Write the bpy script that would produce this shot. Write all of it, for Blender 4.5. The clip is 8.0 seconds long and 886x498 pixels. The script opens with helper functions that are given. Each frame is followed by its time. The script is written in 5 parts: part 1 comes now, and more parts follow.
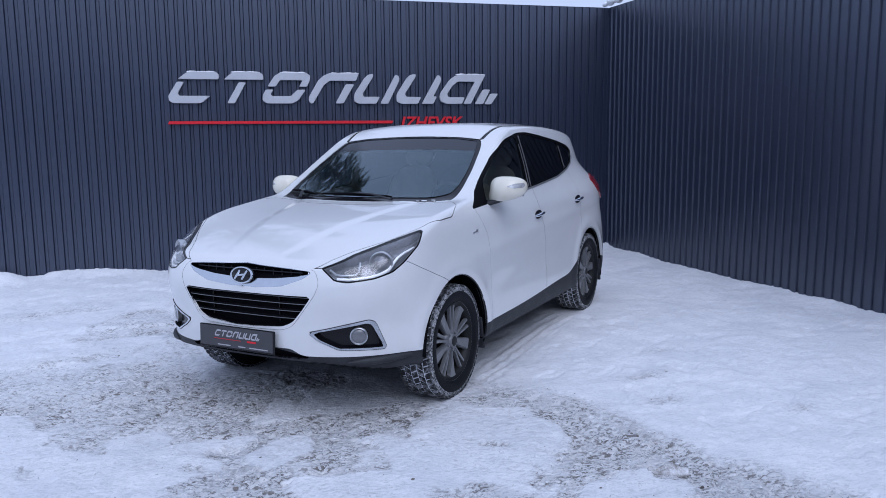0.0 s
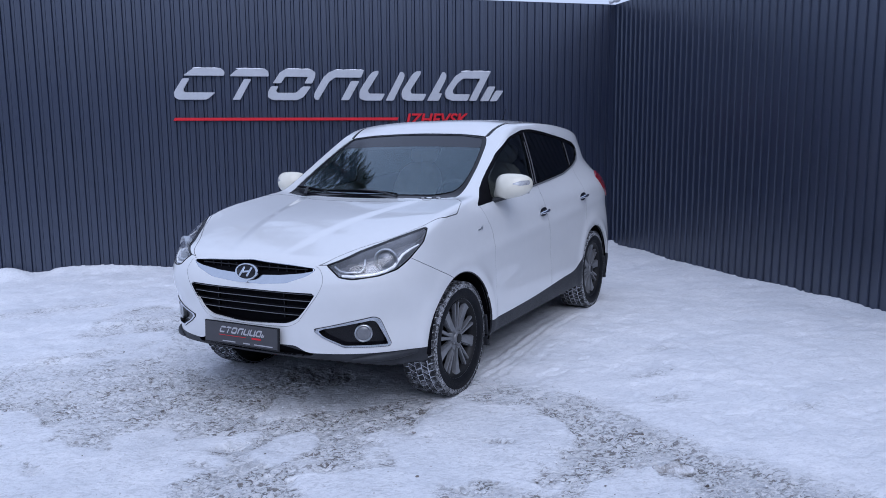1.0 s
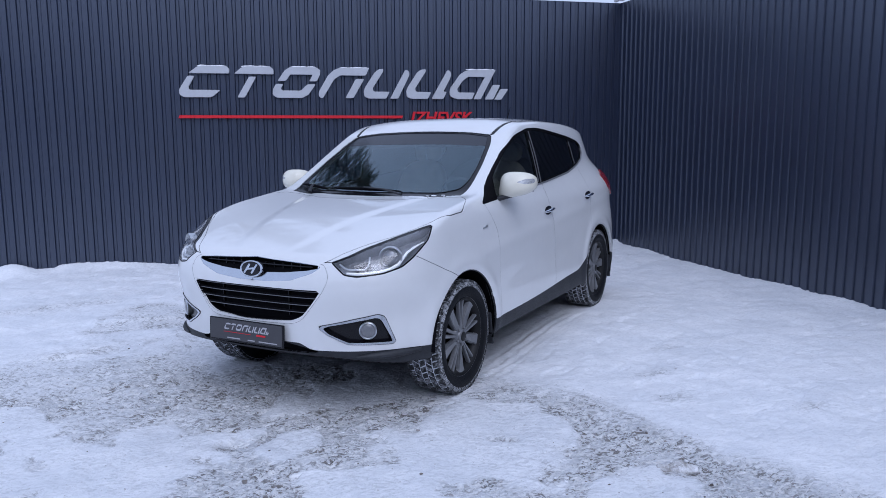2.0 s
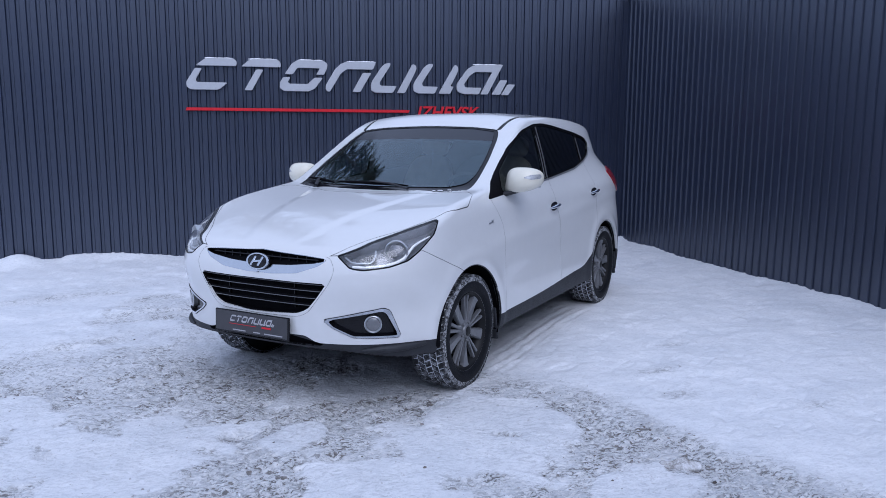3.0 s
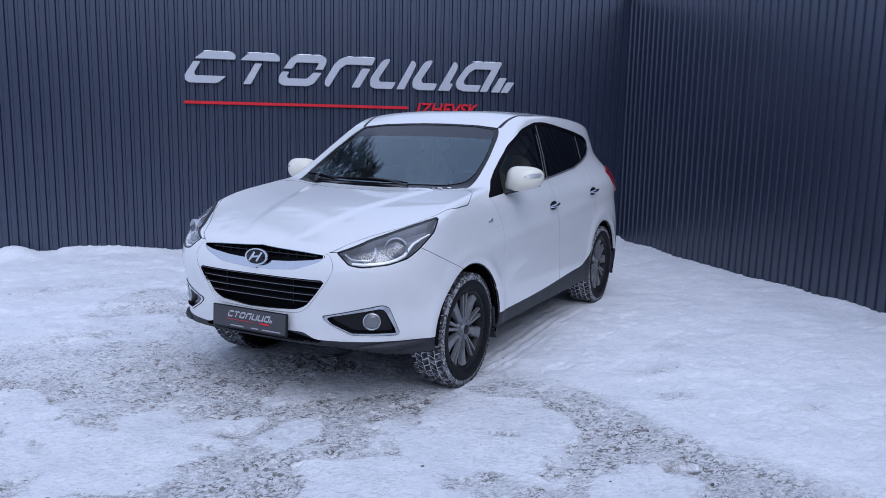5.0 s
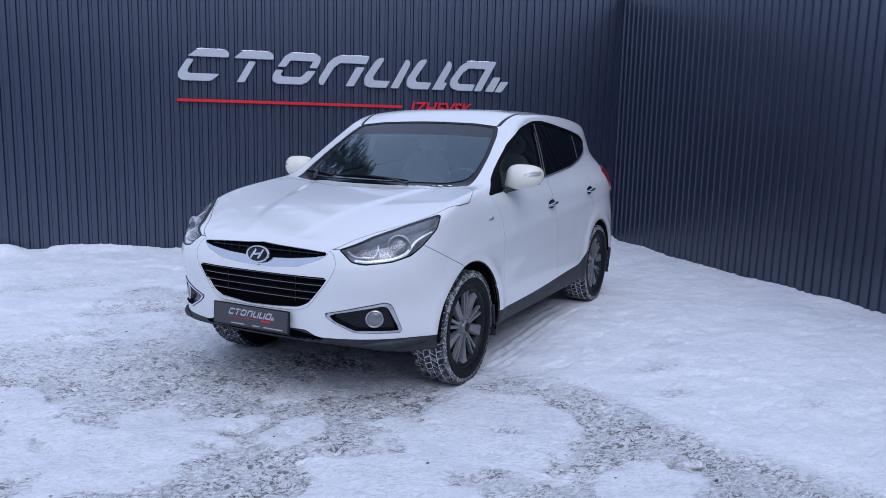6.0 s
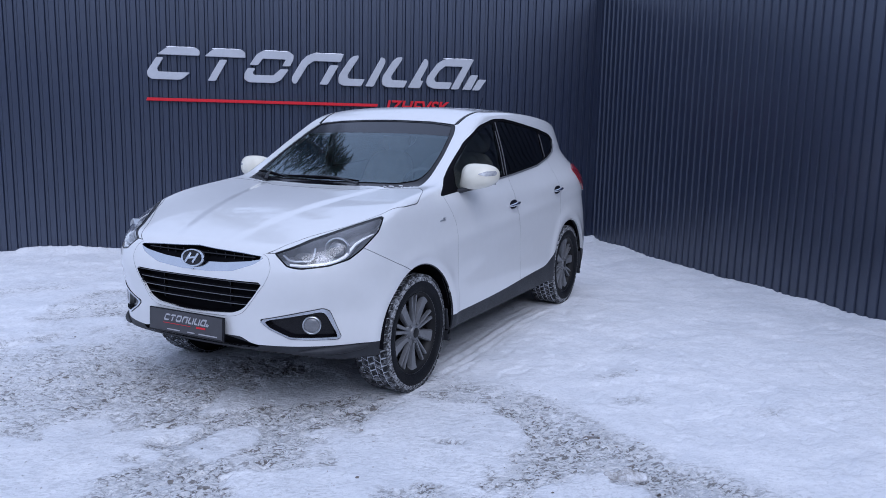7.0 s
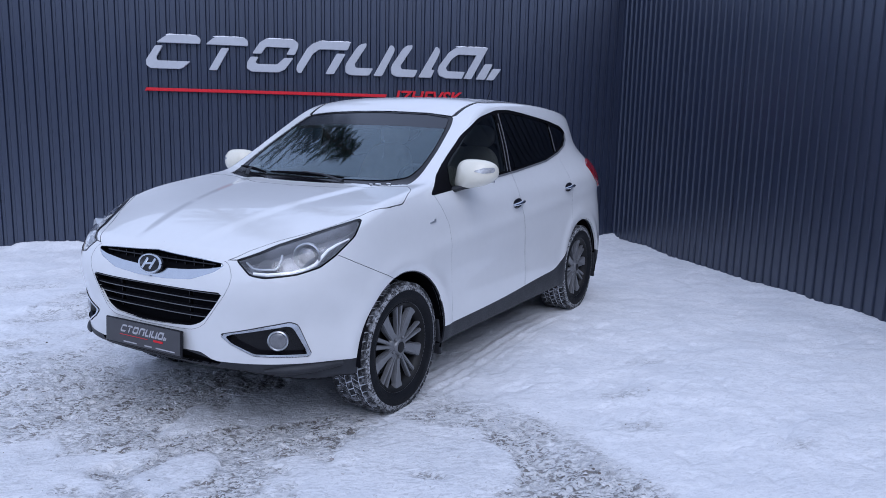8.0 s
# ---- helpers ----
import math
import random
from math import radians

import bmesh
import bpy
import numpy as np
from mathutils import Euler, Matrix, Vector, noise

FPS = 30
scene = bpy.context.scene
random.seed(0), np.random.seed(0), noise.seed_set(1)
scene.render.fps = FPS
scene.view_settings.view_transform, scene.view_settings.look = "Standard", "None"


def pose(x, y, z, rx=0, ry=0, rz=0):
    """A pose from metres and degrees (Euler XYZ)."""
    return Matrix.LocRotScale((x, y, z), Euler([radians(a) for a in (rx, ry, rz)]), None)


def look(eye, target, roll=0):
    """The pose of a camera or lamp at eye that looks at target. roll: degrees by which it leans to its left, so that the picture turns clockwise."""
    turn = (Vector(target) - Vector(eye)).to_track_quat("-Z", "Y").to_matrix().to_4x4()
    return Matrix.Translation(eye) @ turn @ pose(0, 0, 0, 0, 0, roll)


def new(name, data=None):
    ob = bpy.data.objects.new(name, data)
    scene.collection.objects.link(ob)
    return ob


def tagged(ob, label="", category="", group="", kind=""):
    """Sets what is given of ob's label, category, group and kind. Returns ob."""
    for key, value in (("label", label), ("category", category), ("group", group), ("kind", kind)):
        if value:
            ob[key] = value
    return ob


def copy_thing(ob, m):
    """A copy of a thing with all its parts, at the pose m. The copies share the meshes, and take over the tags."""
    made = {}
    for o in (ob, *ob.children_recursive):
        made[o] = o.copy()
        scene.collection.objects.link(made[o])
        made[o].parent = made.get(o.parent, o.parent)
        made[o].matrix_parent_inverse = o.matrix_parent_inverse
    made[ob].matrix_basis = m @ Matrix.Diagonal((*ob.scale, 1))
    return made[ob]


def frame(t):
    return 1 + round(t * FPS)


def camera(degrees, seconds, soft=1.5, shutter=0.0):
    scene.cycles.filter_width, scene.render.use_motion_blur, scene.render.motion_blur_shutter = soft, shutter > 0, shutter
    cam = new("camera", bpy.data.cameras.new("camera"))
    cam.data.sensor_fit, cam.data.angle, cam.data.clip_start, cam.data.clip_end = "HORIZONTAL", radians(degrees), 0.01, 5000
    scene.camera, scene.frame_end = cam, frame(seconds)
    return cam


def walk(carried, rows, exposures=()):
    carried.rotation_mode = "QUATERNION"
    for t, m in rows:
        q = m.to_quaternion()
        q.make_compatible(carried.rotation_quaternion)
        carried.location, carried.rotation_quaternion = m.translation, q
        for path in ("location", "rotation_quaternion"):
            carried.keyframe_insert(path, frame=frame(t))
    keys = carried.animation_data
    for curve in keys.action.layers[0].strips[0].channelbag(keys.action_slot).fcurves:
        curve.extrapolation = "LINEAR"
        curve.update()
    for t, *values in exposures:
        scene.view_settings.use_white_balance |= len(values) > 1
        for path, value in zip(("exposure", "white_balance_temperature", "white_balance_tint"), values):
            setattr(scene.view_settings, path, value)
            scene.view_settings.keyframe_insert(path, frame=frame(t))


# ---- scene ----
cam = camera(60.4, 8.0, soft=0.72)
PATH = [
    (0, (0.000, 0.000, 1.545), (0.461, 1.926, 1.261), -1.1),
    (0.5, (-0.006, 0.004, 1.541), (0.450, 1.930, 1.254), -1.1),
    (1, (0.001, 0.007, 1.544), (0.449, 1.934, 1.253), -1.0),
    (1.5, (-0.003, 0.007, 1.543), (0.440, 1.936, 1.251), -1.0),
    (3, (-0.014, 0.004, 1.538), (0.413, 1.934, 1.231), -0.2),
    (3.5, (-0.022, -0.004, 1.544), (0.399, 1.925, 1.230), -0.0),
    (4, (-0.020, -0.003, 1.545), (0.402, 1.925, 1.227), 0.2),
    (4.5, (-0.009, 0.009, 1.550), (0.416, 1.938, 1.233), 0.4),
    (6, (-0.118, 0.042, 1.526), (0.354, 1.960, 1.212), 0.9),
    (6.5, (-0.061, 0.059, 1.533), (0.412, 1.978, 1.219), 0.8),
    (7, (0.229, 0.126, 1.524), (0.696, 2.045, 1.208), 0.7),
    (7.5, (0.440, 0.241, 1.522), (0.885, 2.164, 1.196), 0.8),
    (8, (0.538, 0.519, 1.528), (0.932, 2.450, 1.190), 0.8),
]
walk(cam, [(t, look(eye, target, roll)) for t, eye, target, roll in PATH], [(0, 0.16, 5500, 16), (6, 0.17, 5500, 16), (8, 0.22, 5500, 16)])

# ---- overcast winter daylight ----
world = bpy.data.worlds.new("overcast_sky")
scene.world = world
world.use_nodes = True
wn = world.node_tree.nodes
sky = wn.new("ShaderNodeTexSky")
sky.sky_type, sky.sun_disc = "NISHITA", False
sky.sun_elevation, sky.sun_rotation = radians(48), radians(177)
sky.air_density, sky.dust_density, sky.ozone_density = 1.0, 4.0, 1.0
haze = wn.new("ShaderNodeMixRGB")
haze.inputs["Fac"].default_value = 0.90
haze.inputs["Color2"].default_value = (6.5, 7.2, 8.6, 1)
world.node_tree.links.new(sky.outputs["Color"], haze.inputs["Color1"])
world.node_tree.links.new(haze.outputs["Color"], wn["Background"].inputs["Color"])
wn["Background"].inputs["Strength"].default_value = 0.087
sun = new("sun", bpy.data.lights.new("sun", "SUN"))
sun.data.energy, sun.data.angle, sun.data.color = 1.05, radians(50), (1.0, 0.97, 0.93)
sun.matrix_basis = look((1.2, -8.9, 15.5), (.6, 5, 0))


# ---- materials ----
def shade(name, color, rough=.5, metal=0.0, coat=0.0, spec=.5, vary=0.0, scale=6.0, bump=0.0, bump_scale=60.0, dark=None, patch=.5, emit=0.0, clear=0.0, ior=1.45, coords="Object"):
    """A material with uneven colour, uneven gloss and fine relief; dark: a second colour that shows through in patches."""
    m = bpy.data.materials.new(name)
    m.use_nodes = True
    nt = m.node_tree
    b = nt.nodes["Principled BSDF"]
    b.inputs["Base Color"].default_value = (*color, 1)
    b.inputs["Roughness"].default_value, b.inputs["Metallic"].default_value = rough, metal
    b.inputs["Coat Weight"].default_value, b.inputs["Coat Roughness"].default_value = coat, .04
    b.inputs["Specular IOR Level"].default_value = spec
    b.inputs["Transmission Weight"].default_value, b.inputs["IOR"].default_value = clear, ior
    if emit:
        b.inputs["Emission Color"].default_value, b.inputs["Emission Strength"].default_value = (*color, 1), emit
    co = nt.nodes.new("ShaderNodeTexCoord")

    def noise_at(s, detail=6.0, rough_=.6):
        n = nt.nodes.new("ShaderNodeTexNoise")
        n.inputs["Scale"].default_value, n.inputs["Detail"].default_value, n.inputs["Roughness"].default_value = s, detail, rough_
        nt.links.new(co.outputs[coords], n.inputs["Vector"])
        return n.outputs["Fac"]
    if vary or dark:
        ramp = nt.nodes.new("ShaderNodeValToRGB")
        e = ramp.color_ramp.elements
        e[0].position, e[1].position = patch - .12, patch + .16
        e[0].color = (*(dark or [c * (1 - vary) for c in color]), 1)
        e[1].color = (*[min(1, c * (1 + (vary if not dark else 0))) for c in color], 1)
        big, small = noise_at(scale), noise_at(scale * 9)
        mix = nt.nodes.new("ShaderNodeMath")
        mix.operation = "MULTIPLY_ADD"
        mix.inputs[1].default_value = .35
        half = nt.nodes.new("ShaderNodeMath")
        half.operation = "MULTIPLY"
        half.inputs[1].default_value = .65
        nt.links.new(big, half.inputs[0])
        nt.links.new(small, mix.inputs[0])
        nt.links.new(half.outputs[0], mix.inputs[2])
        nt.links.new(mix.outputs[0], ramp.inputs["Fac"])
        nt.links.new(ramp.outputs["Color"], b.inputs["Base Color"])
        rr = nt.nodes.new("ShaderNodeMapRange")
        rr.inputs["To Min"].default_value, rr.inputs["To Max"].default_value = min(1, rough + .1), max(.02, rough - .06)
        nt.links.new(mix.outputs[0], rr.inputs["Value"])
        nt.links.new(rr.outputs["Result"], b.inputs["Roughness"])
    if bump:
        bn = nt.nodes.new("ShaderNodeBump")
        bn.inputs["Strength"].default_value, bn.inputs["Distance"].default_value = min(1, bump), .01
        nt.links.new(noise_at(bump_scale), bn.inputs["Height"])
        nt.links.new(bn.outputs["Normal"], b.inputs["Normal"])
    return m


SHEET = shade("painted_profiled_steel", (.0086, .0128, .0315), .32, spec=1.0, ior=1.66, vary=.12, scale=1.2, bump=.04, bump_scale=180)
PAINT = shade("white_car_paint", (.73, .74, .75), .32, coat=1.0, vary=.02, scale=2.0)
CREAM = shade("cream_white_paint", (.78, .75, .64), .35, coat=.6, vary=.03, scale=8)
PLASTIC = shade("dark_textured_plastic", (.024, .026, .032), .55, vary=.25, scale=9, bump=.15, bump_scale=500)
GLOSSBLACK = shade("gloss_black_plastic", (.006, .006, .009), .18, spec=.3, coat=.2, vary=.1, scale=8)
BLACK = shade("black_void_plastic", (.004, .004, .006), .7, spec=.08, vary=.2, scale=8)
RUBBER = shade("black_tyre_rubber", (.007, .008, .011), .62, spec=.2, vary=.3, scale=14, bump=.2, bump_scale=260)
TREADSNOW = shade("snow_packed_tread", (.72, .74, .80), .8, dark=(.02, .02, .024), patch=.31, scale=22, bump=.5, bump_scale=120)
SHOULDER = shade("snow_streaked_shoulder", (.74, .76, .80), .75, dark=(.010, .011, .013), patch=.55, scale=80, bump=.4, bump_scale=160)
ALLOY = shade("gunmetal_alloy", (.165, .17, .182), .36, metal=.35, coat=.3, vary=.12, scale=12)
ALLOYDARK = shade("dark_wheel_barrel", (.012, .0125, .014), .5, metal=.5, vary=.2, scale=12)
SEAM = shade("shadowed_panel_gap", (.10, .10, .105), .8, spec=.1, vary=.1, scale=20)
DOORGAP = shade("pale_door_gap", (.46, .46, .47), .7, spec=.1, vary=.1, scale=20)
FROST = shade("frosted_lamp_glass", (.17, .175, .19), .15, coat=1.0, vary=.12, scale=40)
BLOCK = shade("snow_dusted_rubber", (.62, .64, .68), .7, dark=(.012, .013, .016), patch=.60, scale=30, bump=.3, bump_scale=200)
CHROME = shade("bright_chrome", (.62, .65, .70), .07, metal=1.0, vary=.04, scale=20)
SATIN = shade("satin_silver", (.55, .57, .60), .28, metal=.8, vary=.05, scale=20)
SMOKE = shade("smoked_silver_reflector", (.22, .227, .25), .28, metal=.5, vary=.15, scale=22)
LAMPCLEAR = shade("clear_ribbed_lamp", (.55, .56, .58), .22, metal=.25, coat=.6, vary=.3, scale=60)
LED = shade("white_light_guide", (.85, .87, .90), .25, coat=.5, vary=.03, scale=30)
GLASS = shade("windscreen_glass", (.58, .70, .76), .0, clear=1.0, ior=1.72)
LENS = shade("clear_lamp_lens", (.97, .98, 1.0), .0, clear=1.0, ior=1.48)
TINT = shade("black_tinted_glass", (.03, .035, .04), .01, clear=1.0, ior=1.28)
FRONTTINT = shade("lightly_tinted_glass", (.30, .36, .38), .0, clear=1.0, ior=1.3)
FILLET = shade("grey_window_moulding", (.20, .205, .22), .3, metal=.4, vary=.08, scale=20)
STRIP = shade("grey_sun_strip_film", (.018, .021, .030), .10, spec=.6, vary=.05, scale=9)
REDLENS = shade("red_lamp_lens", (.22, .005, .012), .2, spec=.3, coat=.25, vary=.1, scale=30)
SEAT = shade("cream_seat_fabric", (.46, .42, .37), .85, vary=.12, scale=14, bump=.25, bump_scale=300)
TRIM = shade("dark_grey_cabin_trim", (.045, .047, .052), .6, vary=.15, scale=10, bump=.1, bump_scale=300)
PLATE = shade("dark_grey_plate", (.055, .055, .062), .35, vary=.08, scale=18)
PALE = shade("pale_grey_print", (.42, .42, .45), .5, vary=.05, scale=50)
LETTER = shade("pale_grey_sign_face", (.50, .515, .55), .8, spec=.15, vary=.06, scale=3, bump=.05, bump_scale=120)
for m, tint in ((SHEET, (.78, .85, 1, 1)), (GLASS, (.62, .86, 1, 1))):
    m.node_tree.nodes["Principled BSDF"].inputs["Specular Tint"].default_value = tint
RED = shade("red_sign_face", (.64, .012, .024), .45, vary=.10, scale=6)


# ---- the car's skin: one smooth field, meshed, then cut into panels ----
def spline(xs, ys):
    """A natural cubic through the knots, straight beyond its ends."""
    xs, ys = np.array(xs, float), np.array(ys, float)
    if xs[0] > xs[-1]:
        xs, ys = xs[::-1], ys[::-1]
    n, h = len(xs), np.diff(xs)
    a, b = np.eye(n), np.zeros(n)
    for i in range(1, n - 1):
        a[i, i - 1:i + 2] = h[i - 1], 2 * (h[i - 1] + h[i]), h[i]
        b[i] = 6 * ((ys[i + 1] - ys[i]) / h[i] - (ys[i] - ys[i - 1]) / h[i - 1])
    m = np.linalg.solve(a, b)

    def at(x):
        x = np.asarray(x, float)
        c = np.clip(x, xs[0], xs[-1])
        i = np.clip(np.searchsorted(xs, c) - 1, 0, n - 2)
        t, u = c - xs[i], xs[i + 1] - c
        y = (m[i] * u ** 3 + m[i + 1] * t ** 3) / (6 * h[i]) + (ys[i] / h[i] - m[i] * h[i] / 6) * u + (ys[i + 1] / h[i] - m[i + 1] * h[i] / 6) * t
        lo = (ys[1] - ys[0]) / h[0] - h[0] * m[1] / 6
        hi = (ys[-1] - ys[-2]) / h[-1] + h[-1] * m[-2] / 6
        return y + np.minimum(x - xs[0], 0) * lo + np.maximum(x - xs[-1], 0) * hi
    return at


def ease(a, b, x):
    t = np.clip((x - a) / (b - a), 0, 1)
    return t * t * (3 - 2 * t)


def smax(a, b, r):
    h = np.clip(0.5 + 0.5 * (a - b) / r, 0, 1)
    return b + (a - b) * h + r * h * (1 - h)


FRONT = spline([.16, .25, .35, .5, .62, .72, .80, .88, .96], [.785, .825, .845, .858, .858, .853, .838, .803, .753])
REAR = spline([.2, .45, .7, .95, 1.15, 1.35, 1.55], [3.45, 3.53, 3.52, 3.48, 3.42, 3.33, 3.22])
WIDTH = spline([.2, .33, .5, .7, .85, .96, 1.05, 1.12, 1.3, 1.45, 1.6], [.890, .912, .914, .906, .892, .877, .860, .834, .784, .744, .700])
HOOD = spline([-.6, -.3, 0, .3, .6, .75, .85, .92], [1.175, 1.14, 1.10, 1.051, .972, .919, .872, .812])
ROOF = spline([-.8, -1.1, -1.5, -1.9, -2.4, -2.9, -3.3], [1.605, 1.648, 1.676, 1.678, 1.655, 1.60, 1.53])
AXLES = (0.0, -2.64)


def skin(x, y, z):
    """Below zero inside the car; x ahead of the front axle, y to the side, z up."""
    y = np.abs(y)
    w = WIDTH(z)
    w = w - .070 * np.clip((-x - 1.5) / 1.35, 0, 2) ** 2 * ease(1.12, 1.36, z)
    w = w + .022 * ease(-1.7, -2.7, x) * np.exp(-((z - 1.08) / .10) ** 2)
    w = w - .007 * np.exp(-((z - (.56 + .05 * (-x))) / .10) ** 2) * ease(-.35, -.7, x) * ease(-2.25, -1.9, x)
    w = w + .006 * np.exp(-((z - (.80 - .055 * x)) / .05) ** 2) * ease(.1, -.5, x)
    for cx in AXLES:
        w = w + .010 * np.exp(-((np.hypot(x - cx, z - .36) - .43) / .05) ** 2)
    a = np.maximum(x, 0) / FRONT(z) + np.maximum(-x - 2.4, 0) / (REAR(z) - 2.4)
    k = np.where(x > -1, 2.95 + .65 * ease(.55, .80, z), 4.5)
    side = .88 * ((a ** k + (y / w) ** k) ** (1 / k) - 1)
    bonnet = HOOD(x) - (.073 * ease(.0, .85, x) - .016) * (y / .78) ** 3.4
    ridge = .20 + .30 * (.8 - x) / 1.2
    bonnet = bonnet + .008 * (1 - ease(ridge - .06, ridge + .03, y)) * ease(.88, .6, x)
    screen = .494 * (x + .315 + (z - 1.15) * 1.759 + .14 * y * y)
    roof = z - ROOF(x) + .030 * (y / .6) ** 3
    hatch = .86 * (-x - 3.17 - (1.5 - z) * .6)
    cabin = smax(smax(screen, roof, .07), hatch, .06)
    hood = .93 * (z - bonnet)
    top = -smax(-hood, -cabin, .03)
    floor = .262 + .048 * ease(.2, .5, x) + .055 * ease(.55, .85, x)
    return smax(smax(side, top, .04), floor - z, .03)


def slope_of(p, e=1e-3):
    g = np.empty_like(p)
    for i in range(3):
        d = np.zeros(3)
        d[i] = e
        g[:, i] = (skin(*(p + d).T) - skin(*(p - d).T)) / (2 * e)
    return g


def half_skin(h=.018):
    """The skin of the left half as points, normals and triangles."""
    ax = [np.arange(-3.66, 1.0, h), np.arange(-3.5 * h, .99, h), np.arange(.12, 1.76, h)]
    f = skin(*np.meshgrid(*ax, indexing="ij"))
    s = f < 0
    shape = np.array(f.shape)
    count, total = np.zeros(shape - 1), np.zeros((*(shape - 1), 3))
    corner = [(i, j, k) for i in (0, 1) for j in (0, 1) for k in (0, 1)]
    part = lambda v, c: v[c[0]:shape[0] - 1 + c[0], c[1]:shape[1] - 1 + c[1], c[2]:shape[2] - 1 + c[2]]
    for c in corner:
        for i in range(3):
            if c[i] == 0:
                e = list(c)
                e[i] = 1
                fa, fb = part(f, c), part(f, e)
                cross = (fa < 0) != (fb < 0)
                t = np.where(cross, fa / np.where(cross, fa - fb, 1), 0)
                at = np.zeros((*t.shape, 3)) + c
                at[..., i] += t
                total += np.where(cross[..., None], at, 0)
                count += cross
    used = count > 0
    index = np.full(count.shape, -1)
    index[used] = np.arange(used.sum())
    cells = np.argwhere(used)
    p = np.array([v[0] for v in ax]) + h * (cells + total[used] / count[used][:, None])
    quads = []
    for i in range(3):
        j, k = (i + 1) % 3, (i + 2) % 3
        lo, hi = [slice(None)] * 3, [slice(None)] * 3
        lo[i], hi[i] = slice(0, -1), slice(1, None)
        a, b = s[tuple(lo)], s[tuple(hi)]
        for flip in (False, True):
            e = np.argwhere((a & ~b) if not flip else (~a & b))
            e = e[(e[:, j] > 0) & (e[:, k] > 0) & (e[:, j] < shape[j] - 1) & (e[:, k] < shape[k] - 1)]
            ring = []
            for dj, dk in ((-1, -1), (0, -1), (0, 0), (-1, 0)):
                q = e.copy()
                q[:, j] += dj
                q[:, k] += dk
                ring.append(index[tuple(q.T)])
            ring = np.array(ring).T
            quads.append(ring if not flip else ring[:, ::-1])
    quads = np.concatenate(quads)
    for _ in range(5):
        g = slope_of(p)
        p = p - g * (skin(*p.T) / np.maximum((g * g).sum(1), .05))[:, None]
    g = slope_of(p)
    n = g / np.linalg.norm(g, axis=1)[:, None]
    short = np.linalg.norm(p[quads[:, 0]] - p[quads[:, 2]], axis=1) < np.linalg.norm(p[quads[:, 1]] - p[quads[:, 3]], axis=1)
    tris = np.concatenate([np.where(short[:, None], quads[:, [0, 1, 2]], quads[:, [0, 1, 3]]), np.where(short[:, None], quads[:, [0, 2, 3]], quads[:, [1, 2, 3]])])
    return p, n, tris


def cut(skin_mesh, d, mask=None):
    """Splits the triangles along d = 0 and says which of them lie below it."""
    p, n, tri, region = skin_mesh
    d = np.where(np.abs(d) < 1e-5, 1e-5, d)
    low = d[tri] < 0
    mixed = (low.sum(1) % 3) > 0
    if mask is not None:
        mixed &= mask
    keep, odd = tri[~mixed], tri[mixed]
    lo = low[mixed]
    lone = np.where(lo.sum(1) == 1, lo.argmax(1), (~lo).argmax(1))
    r = np.arange(len(odd))
    a, b, c = odd[r, lone], odd[r, (lone + 1) % 3], odd[r, (lone + 2) % 3]
    ends = np.sort(np.concatenate([np.stack([a, b], 1), np.stack([a, c], 1)]), axis=1)
    edge, inv = np.unique(ends, axis=0, return_inverse=True)
    inv = inv.reshape(-1)
    t = (d[edge[:, 0]] / (d[edge[:, 0]] - d[edge[:, 1]]))[:, None]
    add = p[edge[:, 0]] * (1 - t) + p[edge[:, 1]] * t
    addn = n[edge[:, 0]] * (1 - t) + n[edge[:, 1]] * t
    addn /= np.linalg.norm(addn, axis=1)[:, None]
    ab, ac = len(p) + inv[:len(odd)], len(p) + inv[len(odd):]
    first = np.stack([a, ab, ac], 1)
    second, third = np.stack([ab, b, c], 1), np.stack([ab, c, ac], 1)
    lonelow = lo[r, lone]
    below = np.concatenate([low[~mixed].sum(1) >= 2, lonelow, ~lonelow, ~lonelow])
    reg = region[mixed]
    mesh = np.concatenate([p, add]), np.concatenate([n, addn]), np.concatenate([keep, first, second, third]), np.concatenate([region[~mixed], reg, reg, reg])
    return mesh, below


def fillet(points, r, steps=5):
    """A closed outline with its corners rounded."""
    pts, out = [np.array(q, float) for q in points], []
    for i, q in enumerate(pts):
        u, v = pts[i - 1] - q, pts[(i + 1) % len(pts)] - q
        lu, lv = np.linalg.norm(u), np.linalg.norm(v)
        k = min(r, lu * .45, lv * .45)
        a, b = q + u / lu * k, q + v / lv * k
        out += [(1 - t) ** 2 * a + 2 * t * (1 - t) * q + t * t * b for t in np.linspace(0, 1, steps)]
    return np.array(out)


def inside_of(outline, u, v):
    """Signed distance to a closed outline, below zero inside."""
    best, odd = np.full(len(u), 9.0), np.zeros(len(u), bool)
    for (ax, ay), (bx, by) in zip(outline, np.roll(outline, -1, axis=0)):
        ex, ey = bx - ax, by - ay
        t = np.clip(((u - ax) * ex + (v - ay) * ey) / max(ex * ex + ey * ey, 1e-12), 0, 1)
        best = np.minimum(best, np.hypot(u - ax - t * ex, v - ay - t * ey))
        if ay != by:
            odd ^= ((ay > v) != (by > v)) & (u < ex * (v - ay) / ey + ax)
    return np.where(odd, -best, best)


# ---- building blocks ----
def mesh_of(name, verts, faces, material, smooth=True, normals=None):
    me = bpy.data.meshes.new(name)
    me.from_pydata([tuple(v) for v in verts], [], [tuple(int(i) for i in f) for f in faces])
    me.materials.append(material)
    me.polygons.foreach_set("use_smooth", [smooth] * len(me.polygons))
    me.update()
    if normals is not None:
        me.normals_split_custom_set_from_vertices([tuple(v) for v in normals])
    return me


